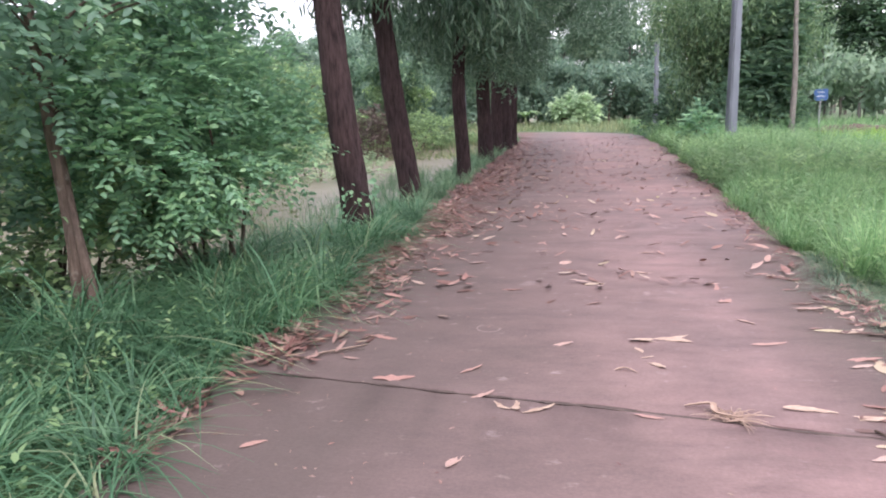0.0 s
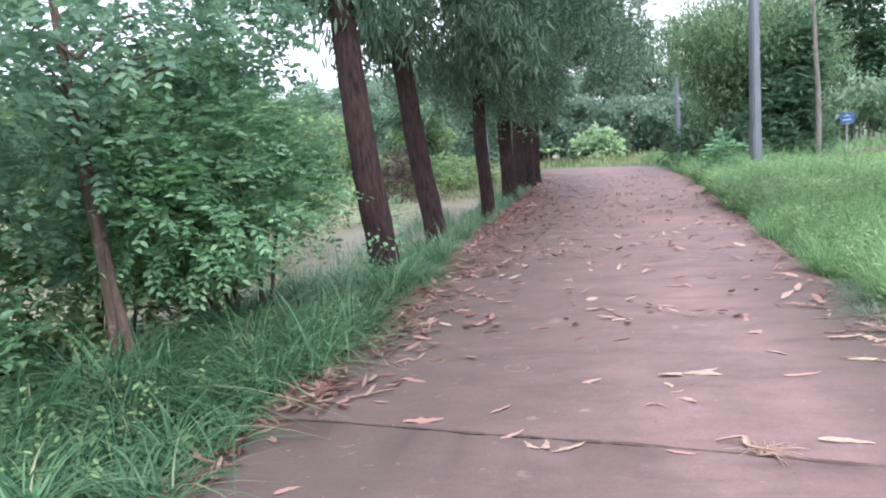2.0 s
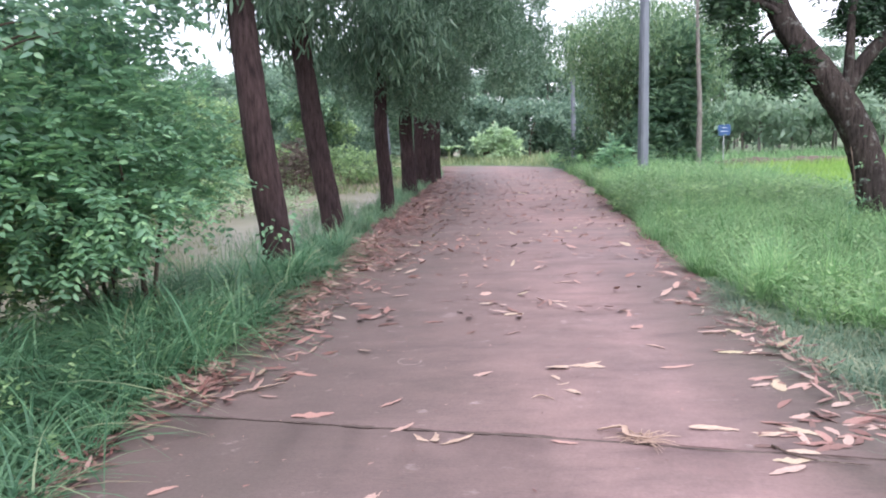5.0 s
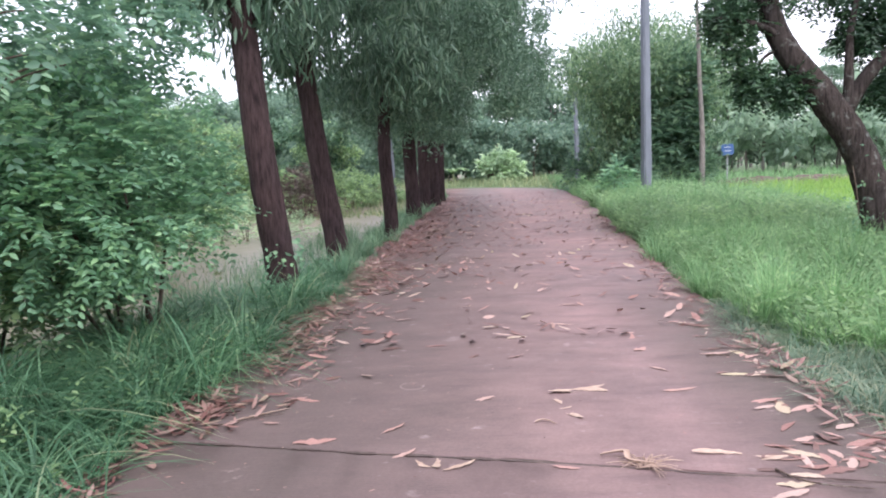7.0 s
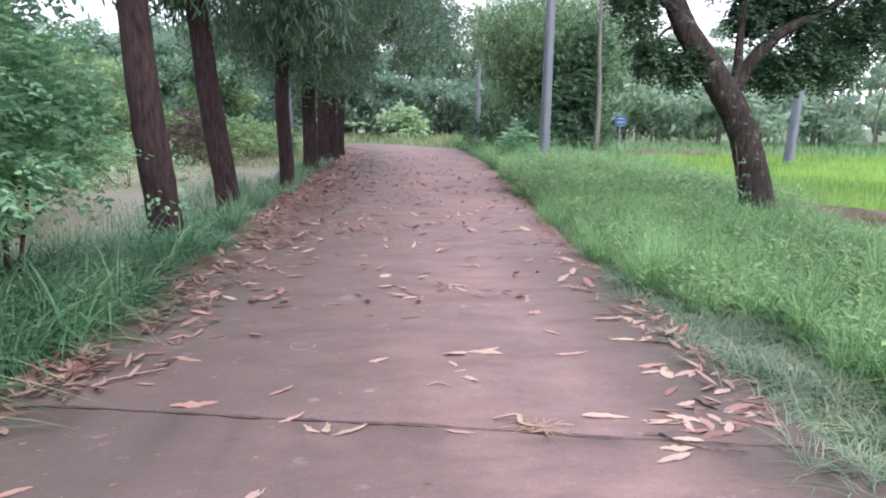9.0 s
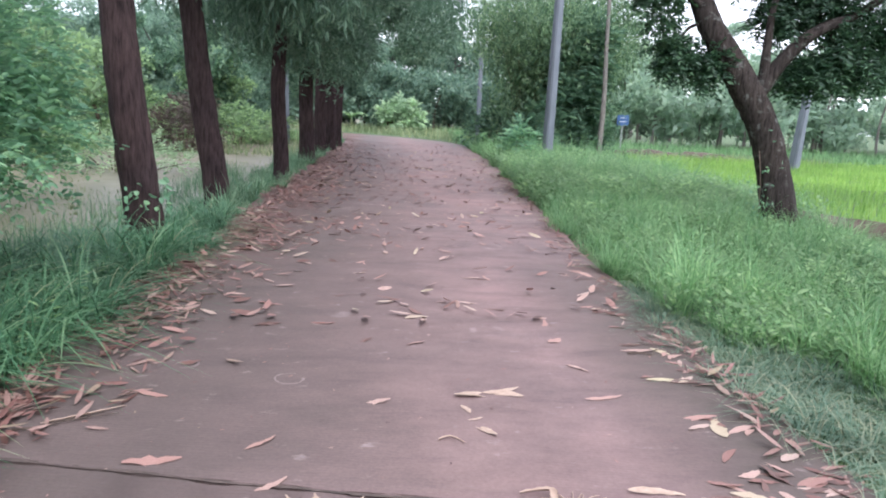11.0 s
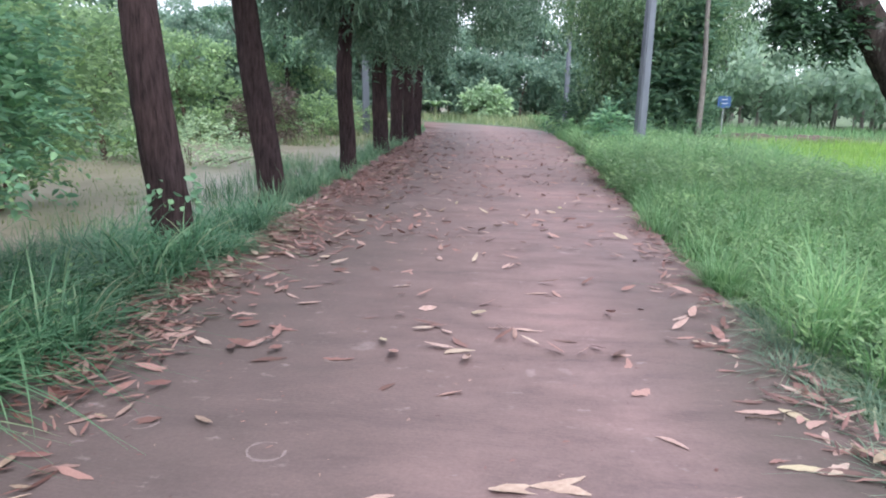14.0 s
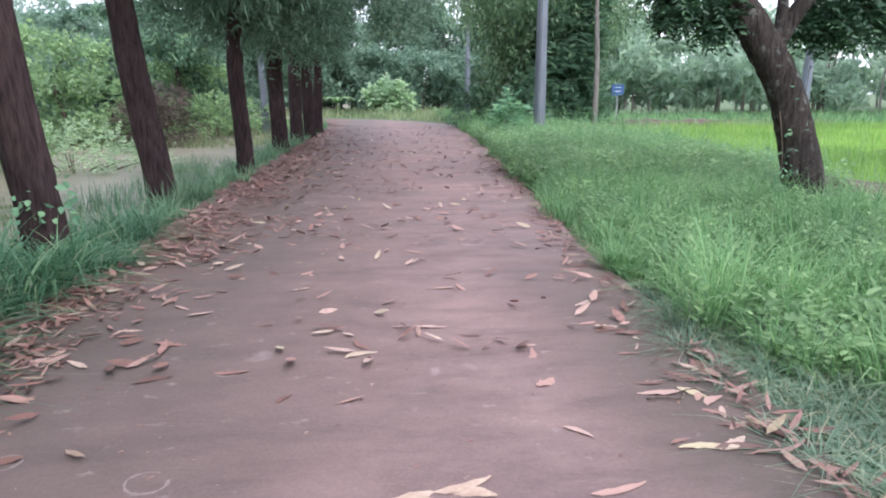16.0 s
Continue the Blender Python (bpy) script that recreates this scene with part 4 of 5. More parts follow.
bush(-7.2, 19.5, [((0, 0, 0.7), (1.5, 1.1, 0.75), 420), ((1.3, 0.4, 0.5), (1.0, 0.8, 0.5), 200), ((-1.5, 0.2, 0.8), (1.2, 1.0, 0.8), 260)], 77, SHRUBLEAF, "grey-green scrub standing in the shallow pond", (7, 0.1, 0.035, 0.4), 8, "scrub")
bush(-12.0, 14.5, [((0, 0, 1.0), (1.7, 1.6, 0.9), 420), ((0.7, -0.8, 1.5), (1.2, 1.2, 0.8), 240)], 75, LIGHTLEAF, "spreading pale green bush in the pond's shallows", (7, 0.13, 0.07, 0.4), 6, "low_bush")
bush(4.2, 22.5, [((0, 0, 0.7), (0.5, 0.5, 0.45), 90), ((0.1, 0, 1.1), (0.35, 0.35, 0.3), 40)], 76, BROADLEAF, "knee-high sapling in the verge grass", (7, 0.16, 0.08, 0.3), 4, "sapling")
bush(8.1, 30.2, [((0, 0, 3.9), (1.2, 0.9, 1.1), 300), ((-0.2, -0.2, 2.4), (1.1, 0.9, 1.0), 280), ((0.5, 0, 5.2), (0.9, 0.8, 0.7), 170), ((0.5, 0.1, 1.2), (1.0, 0.8, 0.7), 160)], 85, MIDLEAF, "dark tree with long hanging leaves before the bamboo", (8, 0.36, 0.11, 0.55), 5, "hanging_tree")
for x, y, s in ((6.2, 29.2, 81), (8.2, 29.6, 82), (4.9, 33.5, 84)):
    bush(x, y, [((0, 0, 0.8), (1.3, 1.0, 0.75), 260), ((0.4, 0.3, 1.5), (0.9, 0.8, 0.7), 150)], s, MIDLEAF, "dark undergrowth at the foot of the bamboo", (7, 0.2, 0.08, 0.45), 4, "undergrowth")


def banana(x, y):
    plant = new("banana_plant")
    tagged(plant, "small banana plant with arching broad leaves", "plant")
    plant.location = (x, y, float(height_at(x, y)))
    v, f = tube([(0, 0, 0), (0.02, 0, 0.6), (0, 0.02, 1.1)], [0.12, 0.1, 0.06], 8, 8, 0.04, 1)
    part("stem", poly_mesh("stem", v, f, BAMBOO_STEM, True), plant)
    for i in range(8):
        a = i * 0.8
        d = np.array([math.cos(a), math.sin(a), 0])
        s = np.array([-d[1], d[0], 0])
        rows = []
        for k in range(9):
            u = k / 8
            c = np.array([0, 0, 1.0]) + d * 1.3 * u + np.array([0, 0, 1.5 * u - 1.3 * u * u])
            w = 0.2 * math.sin(math.pi * min(1, u * 0.9 + 0.1)) + 0.01
            rows += [c - s * w - np.array([0, 0, 0.06]), c, c + s * w - np.array([0, 0, 0.06])]
        fs = [(3 * k + j, 3 * k + j + 1, 3 * k + j + 4, 3 * k + j + 3) for k in range(8) for j in range(2)]
        part("leaf", poly_mesh("leaf", np.array(rows), np.array(fs), LIGHTLEAF, True), plant)


banana(-2.7, 54.0)


# ---- poles, sign ----
def power_pole(x, y, height, w, tilt, label):
    """A square tapered concrete pole."""
    bm = bmesh.new()
    bmesh.ops.create_cube(bm, size=1.0)
    for v in bm.verts:
        k = 1.0 if v.co.z < 0 else 0.7
        v.co = Vector((v.co.x * w * k, v.co.y * w * k, (v.co.z + 0.5) * height))
    bmesh.ops.bevel(bm, geom=list(bm.edges), offset=w * 0.12, segments=2, affect='EDGES')
    ob = new("utility_pole", bm_mesh("utility_pole", bm, POLE_CONCRETE))
    ob.matrix_basis = pose(x, y, float(height_at(x, y)) - 0.15, 0, tilt, 20)
    tagged(ob, label, "pole", "concrete utility poles")


power_pole(5.4, 23.5, 9.5, 0.3, 0.5, "grey square concrete utility pole in the verge grass")
power_pole(5.9, 45.0, 9.0, 0.26, 0, "distant concrete utility pole beside the lane")
power_pole(18.3, 30.0, 4.3, 0.4, 4, "leaning pale concrete pole at the paddy's far edge")
power_pole(-4.55, 32.5, 6.5, 0.3, -1, "pale concrete pole behind the row of trunks")


def bare_stem(x, y):
    v, f = tube([(0, 0, -0.1), (0.05, 0, 2.5), (-0.05, 0, 5.0), (-0.12, 0, 8.0)], [0.13, 0.1, 0.08, 0.05], 24, 10, 0.05, 4)
    ob = new("bare_stem", poly_mesh("bare_stem", v, f, BARK_PALE, True))
    ob.location = (x, y, float(height_at(x, y)))
    tagged(ob, "pale bare tree stem in front of the bamboo", "tree stem")


bare_stem(8.8, 28.6)


def road_sign(x, y):
    sign = new("road_sign")
    tagged(sign, "small blue sign on a thin steel post", "sign")
    sign.location = (x, y, float(height_at(x, y)))
    bm = bmesh.new()
    bmesh.ops.create_cone(bm, segments=10, radius1=0.035, radius2=0.035, depth=2.4, cap_ends=True, matrix=Matrix.Translation((0, 0.05, 1.15)))
    part("post", bm_mesh("post", bm, STEEL), sign)
    bm = bmesh.new()
    bmesh.ops.create_cube(bm, size=1.0, matrix=Matrix.Translation((0, 0, 2.0)) @ Matrix.Diagonal((0.74, 0.02, 0.66, 1)))
    bmesh.ops.bevel(bm, geom=[e for e in bm.edges if abs(e.verts[0].co.y - e.verts[1].co.y) > 0.01], offset=0.06, segments=3, affect='EDGES')
    panel = part("panel", bm_mesh("panel", bm, SIGN_BLUE), sign)
    for z, w in ((2.14, 0.34), (1.92, 0.42)):
        bm = bmesh.new()
        bmesh.ops.create_cube(bm, size=1.0, matrix=Matrix.Translation((0, -0.014, z)) @ Matrix.Diagonal((w, 0.006, 0.03, 1)))
        part("text_bar", bm_mesh("text_bar", bm, SIGN_WHITE), panel)


road_sign(14.45, 42.0)


def clay_post(x, y):
    """The red-brown urn-shaped marker by the round shrub."""
    bm = bmesh.new()
    prof = [(0.0, 0.0), (0.26, 0.0), (0.38, 0.2), (0.42, 0.5), (0.34, 0.82), (0.36, 0.88), (0.3, 0.9), (0.0, 0.85)]
    vs = [bm.verts.new((r, 0, z)) for r, z in prof]
    es = [bm.edges.new(p) for p in zip(vs, vs[1:])]
    bmesh.ops.spin(bm, geom=vs + es, cent=(0, 0, 0), axis=(0, 0, 1), angle=2 * math.pi, steps=16)
    bmesh.ops.remove_doubles(bm, verts=bm.verts, dist=0.001)
    ob = new("clay_jar", bm_mesh("clay_jar", bm, POT_RED))
    ob.location = (x, y, float(height_at(x, y)))
    tagged(ob, "red-brown clay jar standing beside the round shrub", "jar")


clay_post(0.3, 56.0)


def earth_bund(x0, y0, x1, y1, w, h, label):
    """A low bank of bare earth along the paddy."""
    n = 40
    pts = []
    g = np.random.default_rng(int(x0 * 7 + y0))
    d = unit(np.array([x1 - x0, y1 - y0]))
    s = np.array([-d[1], d[0]])
    prof = np.array([(-0.5, -0.25), (-0.32, 0.55), (-0.1, 0.95), (0.12, 1.0), (0.34, 0.5), (0.5, -0.25)])
    for i in range(n):
        c = np.array([x0, y0]) + (np.array([x1, y1]) - np.array([x0, y0])) * i / (n - 1)
        for p, q in prof:
            a = c + s * (p * w + g.normal() * 0.06)
            pts.append((a[0], a[1], float(height_at(a[0], a[1])) + h * q + g.normal() * 0.035))
    k = len(prof)
    f = [(i * k + j, i * k + j + 1, (i + 1) * k + j + 1, (i + 1) * k + j) for i in range(n - 1) for j in range(k - 1)]
    ob = new("earth_bund", poly_mesh("earth_bund", np.array(pts), np.array(f)[:, ::-1], EARTH, True))
    tagged(ob, label, "earth bank", kind="structure")


earth_bund(7.4, 12.6, 26, 7.5, 0.9, 0.28, "low brown earth bund along the paddy")
earth_bund(8.2, 36.2, 19, 37.2, 1.6, 0.4, "brown bare earth bank beyond the paddy")


# ---- grass, weeds ----
def field(name, label, count, box, height, width, mat, seed, lean=0.5, segs=3, keep=None, vary=0.5, category="grass", clump=0.0):
    g = np.random.default_rng(seed)
    x0, x1, y0, y1 = box
    xy = np.stack([x0 + (x1 - x0) * g.random(count), y0 + (y1 - y0) * g.random(count)], 1)
    size = np.ones(count)
    heading = g.random(count) * 6.283
    if clump:
        tufts = max(2, count // 46)
        which = g.integers(0, tufts, count)
        pull = g.random(count) < clump
        off = g.normal(size=(count, 2)) * 0.055
        grown = 0.45 + 0.95 * g.random(tufts) ** 1.3
        xy = np.where(pull[:, None], xy[which] + off, xy)
        heading = np.where(pull, np.arctan2(off[:, 1], off[:, 0]) + g.normal(size=count) * 0.35, heading)
        size = np.where(pull, grown[which], 0.5)
    if keep is not None:
        ok = keep(xy[:, 0], xy[:, 1])
        xy, size, heading = xy[ok], size[ok], heading[ok]
    n = len(xy)
    lump = 0.5 + 0.5 * np.sin(xy[:, 0] * 2.3 + 1.1 * np.sin(xy[:, 1] * 1.7)) * np.sin(xy[:, 1] * 2.9)
    h = height * size * (1 - vary + vary * 1.4 * g.random(n)) * (0.65 + 0.6 * lump)
    h = h * np.where(xy[:, 0] < -1.5, np.interp(xy[:, 1], [2.2, 3.6], [0.6, 1.0]), 1.0)
    v, f = blades(xy, np.where(xy[:, 0] < -3.0, np.maximum(height_at(xy[:, 0], xy[:, 1]), -0.37), height_at(xy[:, 0], xy[:, 1])) - 0.01, h, width * (0.7 + 0.6 * g.random(n)), g, lean, segs, heading)
    ob = new(name, poly_mesh(name, v, f, mat))
    tagged(ob, label, category, kind="stuff")


def left_verge(x, y):
    return x < -2.06 - 0.12 * np.sin(y * 2.1) - 0.06 * np.sin(y * 5.3)


def right_verge(x, y):
    return x > right_edge(y) + 0.08 + 0.12 * np.sin(y * 1.6 + 1) + 0.05 * np.sin(y * 4.9)


field("grass", "long arching blue-green grass on the pond bank", 24000, (-4.4, -1.9, 1.0, 10.0), 0.5, 0.013, GRASS_LEFT, 101, 1.7, 5, left_verge, 0.6, "grass", 0.75)
field("grass", "broad arching grass leaves over the lane's edge", 4600, (-3.6, -2.0, 2.2, 8.8), 0.58, 0.021, GRASS_LEFT, 115, 1.8, 7, left_verge, 0.5, "grass", 0.8)
field("grass", "grass along the foot of the avenue trees", 16000, (-3.6, -1.8, 10.0, 34.0), 0.4, 0.015, GRASS_MID, 102, 0.9, 3, left_verge, 0.5, 'grass', 0.7)
field("grass", "fresh green roadside grass", 52000, (1.9, 7.4, 2.0, 14.0), 0.52, 0.012, GRASS_RIGHT, 103, 1.0, 3, lambda x, y: right_verge(x - 0.25 * (y < 7) - 0.3 * (y < 4.9), y), 0.6, "grass", 0.75)
field("grass", "tall grass between the lane and the paddy", 34000, (2.3, 9.5, 14.0, 32.0), 0.95, 0.016, GRASS_RIGHT, 104, 1.2, 3, right_verge, 0.5, "grass", 0.7)
field("grass", "rough grass beside the far stretch of the lane", 9000, (3.6, 9.0, 32.0, 60.0), 0.6, 0.035, GRASS_RIGHT, 105, 0.6, 2, lambda x, y: right_verge(x, y) & (bend_radius(x, y) > 16.1))
field("grass", "far verge grass at the bend", 5000, (-12.0, -2.0, 33.0, 46.0), 0.5, 0.035, GRASS_RIGHT, 106, 0.6, 2, lambda x, y: (x < -2.1) & (bend_radius(x, y) < 9.8))
field("grass", "grass at the bend of the lane", 11000, (-14.0, 14.0, 38.0, 66.0), 0.7, 0.05, GRASS_DRY, 107, 0.6, 2, lambda x, y: (bend_radius(x, y) > 16.1) & (x < np.where(y < 56, 5.0, 14.0)))
field("grass", "flattened cut grass on the road edge", 15000, (1.75, 3.0, 2.2, 6.8), 0.17, 0.007, GRASS_CUT, 108, 2.0, 4, lambda x, y: x > 1.98 + 0.14 * np.sin(y * 2.2) - 0.1 * (y < 4), 0.6, "grass", 0.8)
field("rice_paddy", "bright yellow-green young rice", 42000, (7.8, 36.0, 11.5, 36.0), 0.42, 0.028, RICE, 109, 0.4, 2, lambda x, y: y > 13.2 - (x - 7.4) * 0.27, 0.25, "rice")
field("grass", "green bank of grass beyond the rice", 9000, (8.0, 60.0, 36.0, 52.0), 0.8, 0.06, GRASS_RIGHT, 110, 0.6, 2)
field("grass", "dry grass on the earth banks", 4200, (7.5, 24.0, 35.0, 38.5), 0.55, 0.03, GRASS_DRY, 116, 0.7, 2, lambda x, y: x > 12 + 2 * np.sin(y))
field("grass", "pale grass on the pond's far side", 9000, (-22.0, -3.2, 27.0, 40.0), 0.45, 0.035, GRASS_DRY, 111, 0.7, 2)
field("grass", "reeds standing in the pond's edge", 1500, (-4.7, -3.8, 4.0, 20.0), 0.5, 0.012, GRASS_MID, 112, 0.4, 3)
field("grass", "sparse grass in the shallows", 5000, (-15.0, -3.6, 9.0, 28.0), 0.16, 0.016, GRASS_DRY, 113, 0.6, 2, lambda x, y: np.sin(x * 0.9) * np.sin(y * 0.7 + x * 0.2) > -0.1)
field("grass", "low pale water grass on the shallow pond", 15000, (-15.0, -4.1, 5.5, 18.0), 0.11, 0.022, GRASS_DRY, 117, 0.9, 2, lambda x, y: (np.sin(x * 1.1 + 0.6) * np.sin(y * 0.8 + x * 0.3) > 0.0) & (y < 18.2 + 0.5 * x) & (x > -0.5 * y), 0.5, "grass", 0.5)
field("grass", "grass on the verge behind the start", 9000, (-6.0, 7.0, -12.0, 1.5), 0.35, 0.03, GRASS_RIGHT, 114, 0.7, 2, lambda x, y: left_verge(x, y) | right_verge(x, y))


def weeds(count, box, seed, keep, label, size=0.05):
    """Small broad-leaved plants among the grass."""
    g = np.random.default_rng(seed)
    x0, x1, y0, y1 = box
    xy = np.stack([x0 + (x1 - x0) * g.random(count), y0 + (y1 - y0) * g.random(count)], 1)
    xy = xy[keep(xy[:, 0], xy[:, 1])]
    per = 12
    n = len(xy) * per
    c = np.repeat(np.concatenate([xy, height_at(xy[:, 0], xy[:, 1])[:, None]], 1), per, 0)
    tallness = np.repeat((0.12 + 0.26 * g.random(len(xy))) * (1.0 if size < 0.09 else 1.6), per)
    u = np.tile(np.linspace(0.15, 1, per), len(xy))
    a = g.random(n) * 6.28
    at = c + np.stack([0.03 * np.cos(a), 0.03 * np.sin(a), tallness * u], 1)
    axis = np.stack([np.cos(a), np.sin(a), 0.25 + 0.5 * g.random(n)], 1)
    v, f = leaf_arrays(at, axis, np.array([0, 0, 1.0]) + g.normal(size=(n, 3)) * 0.3, size * (0.7 + 0.8 * g.random(n)), size * 0.5 * (0.7 + 0.6 * g.random(n)))
    tagged(new("weeds", poly_mesh("weeds", v, f, WEED)), label, "weeds", kind="stuff")


weeds(3000, (2.0, 6.6, 2.5, 13.0), 121, lambda x, y: right_verge(x - 0.2 - 0.4 * (y < 4.9), y), "broad-leaved weeds in the roadside grass")
weeds(900, (2.1, 6.4, 3.0, 12.0), 124, lambda x, y: right_verge(x - 0.3 - 0.4 * (y < 4.9), y) & (np.sin(x * 2.1 + y) * np.sin(y * 1.3 - x) > 0.12), "patches of larger pale-leaved weeds in the grass", 0.075)
weeds(110, (-3.6, -2.0, 2.0, 9.0), 122, left_verge, "weeds among the bank grass")
weeds(4200, (2.3, 7.8, 12.0, 26.0), 123, right_verge, "tall weeds towards the utility pole", 0.1)


# ---- fallen leaves ----
def curled_leaf(name, seed, slim_w, curl, mat):
    """A dry leaf, bent, cupped and crumpled at the rim, 1 m long to be scaled."""
    g = np.random.default_rng(seed + 50)
    rows = []
    m = 8
    bow = (0.12 * g.random() - 0.02) * (1 if seed % 2 else -1)
    for k in range(m):
        u = k / (m - 1)
        w = slim_w * math.sin(math.pi * (0.04 + 0.92 * u)) ** 0.75 * (1 - 0.3 * u)
        y = bow * math.sin(math.pi * u) + 0.015 * g.normal()
        z = 0.012 + curl * (u - 0.45) ** 2 * (0.4 + u) + 0.015 * math.sin(6 * u + seed)
        rim = [w * (0.2 + 0.7 * g.random()) * (1 if g.random() < 0.75 else -0.1) for _ in range(2)]
        rows += [(u - 0.5, y - w * (0.85 + 0.3 * g.random()), max(0.004, z + rim[0])), (u - 0.5, y, z), (u - 0.5, y + w * (0.85 + 0.3 * g.random()), max(0.004, z + rim[1]))]
    f = [(3 * k + j, 3 * k + j + 1, 3 * k + j + 4, 3 * k + j + 3) for k in range(m - 1) for j in range(2)]
    return poly_mesh(name, np.array(rows), np.array(f), mat, True)


def leaf_shapes(mat):
    widths, curls = (0.12, 0.15, 0.1, 0.19, 0.13, 0.16, 0.11, 0.17), (0.2, 0.3, 0.1, 0.22, 0.3, 0.15, 0.26, 0.2)
    return [curled_leaf("fallen_leaf", i, widths[i], curls[i], mat) for i in range(8)]


LEAF_SHAPES, OLD_SHAPES, PALE_SHAPES = leaf_shapes(DEAD_LEAF), leaf_shapes(OLD_LEAF), leaf_shapes(PALE_LEAF)
LEAF_SPOTS = [
    (-0.51, 3.24, 40, 0.15), (-1.04, 3.43, 8, 0.24), (-0.62, 3.59, 42, 0.17), (-0.09, 4.03, 14, 0.15), (0.32, 3.03, -14, 0.14),
    (-0.87, 5.34, 24, 0.2), (1.17, 4.14, 16, 0.24), (1.14, 4.58, -48, 0.16), (-1.41, 5.14, -8, 0.26), (-1.27, 4.13, -20, 0.2),
    (-1.21, 4.57, 10, 0.16), (0.13, 4.99, 12, 0.18), (-0.17, 5.03, 50, 0.12), (1.13, 5.46, 75, 0.17), (1.13, 5.1, 42, 0.15),
    (0.64, 6.0, 4, 0.3), (0.83, 5.83, -12, 0.18), (0.19, 5.57, 22, 0.2), (-0.49, 5.4, 0, 0.18), (-0.94, 5.87, -14, 0.2),
    (-1.74, 2.7, 40, 0.07), (-1.51, 2.6, 38, 0.13), (0.74, 6.87, -10, 0.22), (-0.55, 2.52, 66, 0.13),
]


def road_top(x, y):
    u = (x + 2.12) / (float(right_edge(y)) + 2.22)
    return 0.012 * (1 - (2 * u - 1) ** 2)


def drop_leaf(x, y, turn, length, i, g, shapes=LEAF_SHAPES):
    ob = new("fallen_leaf", shapes[(i * 3 + i // 8) % 8])
    wide = (0.85 + 0.5 * g.random()) * min(1.0, 0.2 / length)
    z = road_top(x, y) if -2.1 < x < float(right_edge(y)) else float(height_at(x, y)) + 0.02
    ob.matrix_basis = pose(x, y, z + 0.002, g.normal() * 5, g.normal() * 4, turn) @ Matrix.Diagonal((length, length * wide, length * 0.3, 1))
    tagged(ob, "dry brown sickle-shaped leaf lying on the concrete", "leaf", "fallen leaves on the lane")


gl = np.random.default_rng(200)
for i, (x, y, turn, length) in enumerate(LEAF_SPOTS):
    drop_leaf(x, y, turn, length, i, gl)


# a fan of three straw-coloured leaves lies over the joint
for i, (x, y, turn, length) in enumerate([(-0.4, 3.11, -50, 0.15), (-0.33, 3.11, -78, 0.15), (-0.21, 3.08, 33, 0.19), (1.08, 3.16, -6, 0.24), (1.3, 3.1, -12, 0.2), (0.46, 4.14, 10, 0.27), (0.6, 4.22, 22, 0.24), (0.63, 4.15, -14, 0.17), (0.37, 3.96, -70, 0.1), (0.41, 3.85, 25, 0.09), (0.44, 3.72, -52, 0.16)]):
    drop_leaf(x, y, turn, length, i, gl, PALE_SHAPES)


def litter_spot(g):
    """Leaves gather along both edges and thin out towards the middle."""
    k = g.random()
    y = 3.7 + 8.5 * g.random() ** 1.1
    if k < 0.4:
        return -2.12 + abs(g.normal()) * (0.12 + 0.04 * y), y, OLD_SHAPES
    if k < 0.6:
        y = 3.0 + 4.5 * g.random()
        return float(right_edge(y)) + 0.1 - abs(g.normal()) * 0.25, y, LEAF_SHAPES
    return -1.9 + 3.7 * g.random() ** 1.3, 5.5 + 7.0 * g.random(), LEAF_SHAPES


for i in range(190):
    x, y, shapes = litter_spot(gl)
    drop_leaf(x, y, 360 * gl.random(), 0.07 + 0.12 * gl.random() ** 1.5 + (0.03 if x > 1.3 else 0), i, gl, shapes)


# drifts: against the verge, over the joint, and at the pond bank's grass
DRIFTS = [(1.68, 5.88, 7, LEAF_SHAPES), (1.96, 5.1, 8, LEAF_SHAPES), (1.97, 4.67, 7, LEAF_SHAPES), (2.3, 5.4, 7, OLD_SHAPES), (1.65, 4.38, 5, LEAF_SHAPES), (1.75, 3.75, 8, LEAF_SHAPES), (1.58, 3.1, 13, LEAF_SHAPES), (1.75, 3.2, 14, LEAF_SHAPES), (1.95, 3.3, 12, OLD_SHAPES),
          (1.4, 2.92, 5, LEAF_SHAPES), (-2.17, 3.03, 12, OLD_SHAPES), (-1.95, 3.15, 3, LEAF_SHAPES), (-2.1, 3.6, 7, OLD_SHAPES), (-2.0, 4.4, 9, OLD_SHAPES), (-1.9, 5.0, 9, OLD_SHAPES), (-1.75, 5.7, 9, LEAF_SHAPES), (-1.8, 6.6, 10, OLD_SHAPES), (-1.9, 7.1, 10, LEAF_SHAPES)]
for hx, hy, count, shapes in DRIFTS:
    for i in range(count):
        drop_leaf(hx + gl.normal() * 0.12, hy + gl.normal() * 0.1, gl.normal() * 40 + (0 if i % 2 else 180), 0.1 + 0.11 * gl.random(), i, gl, shapes)


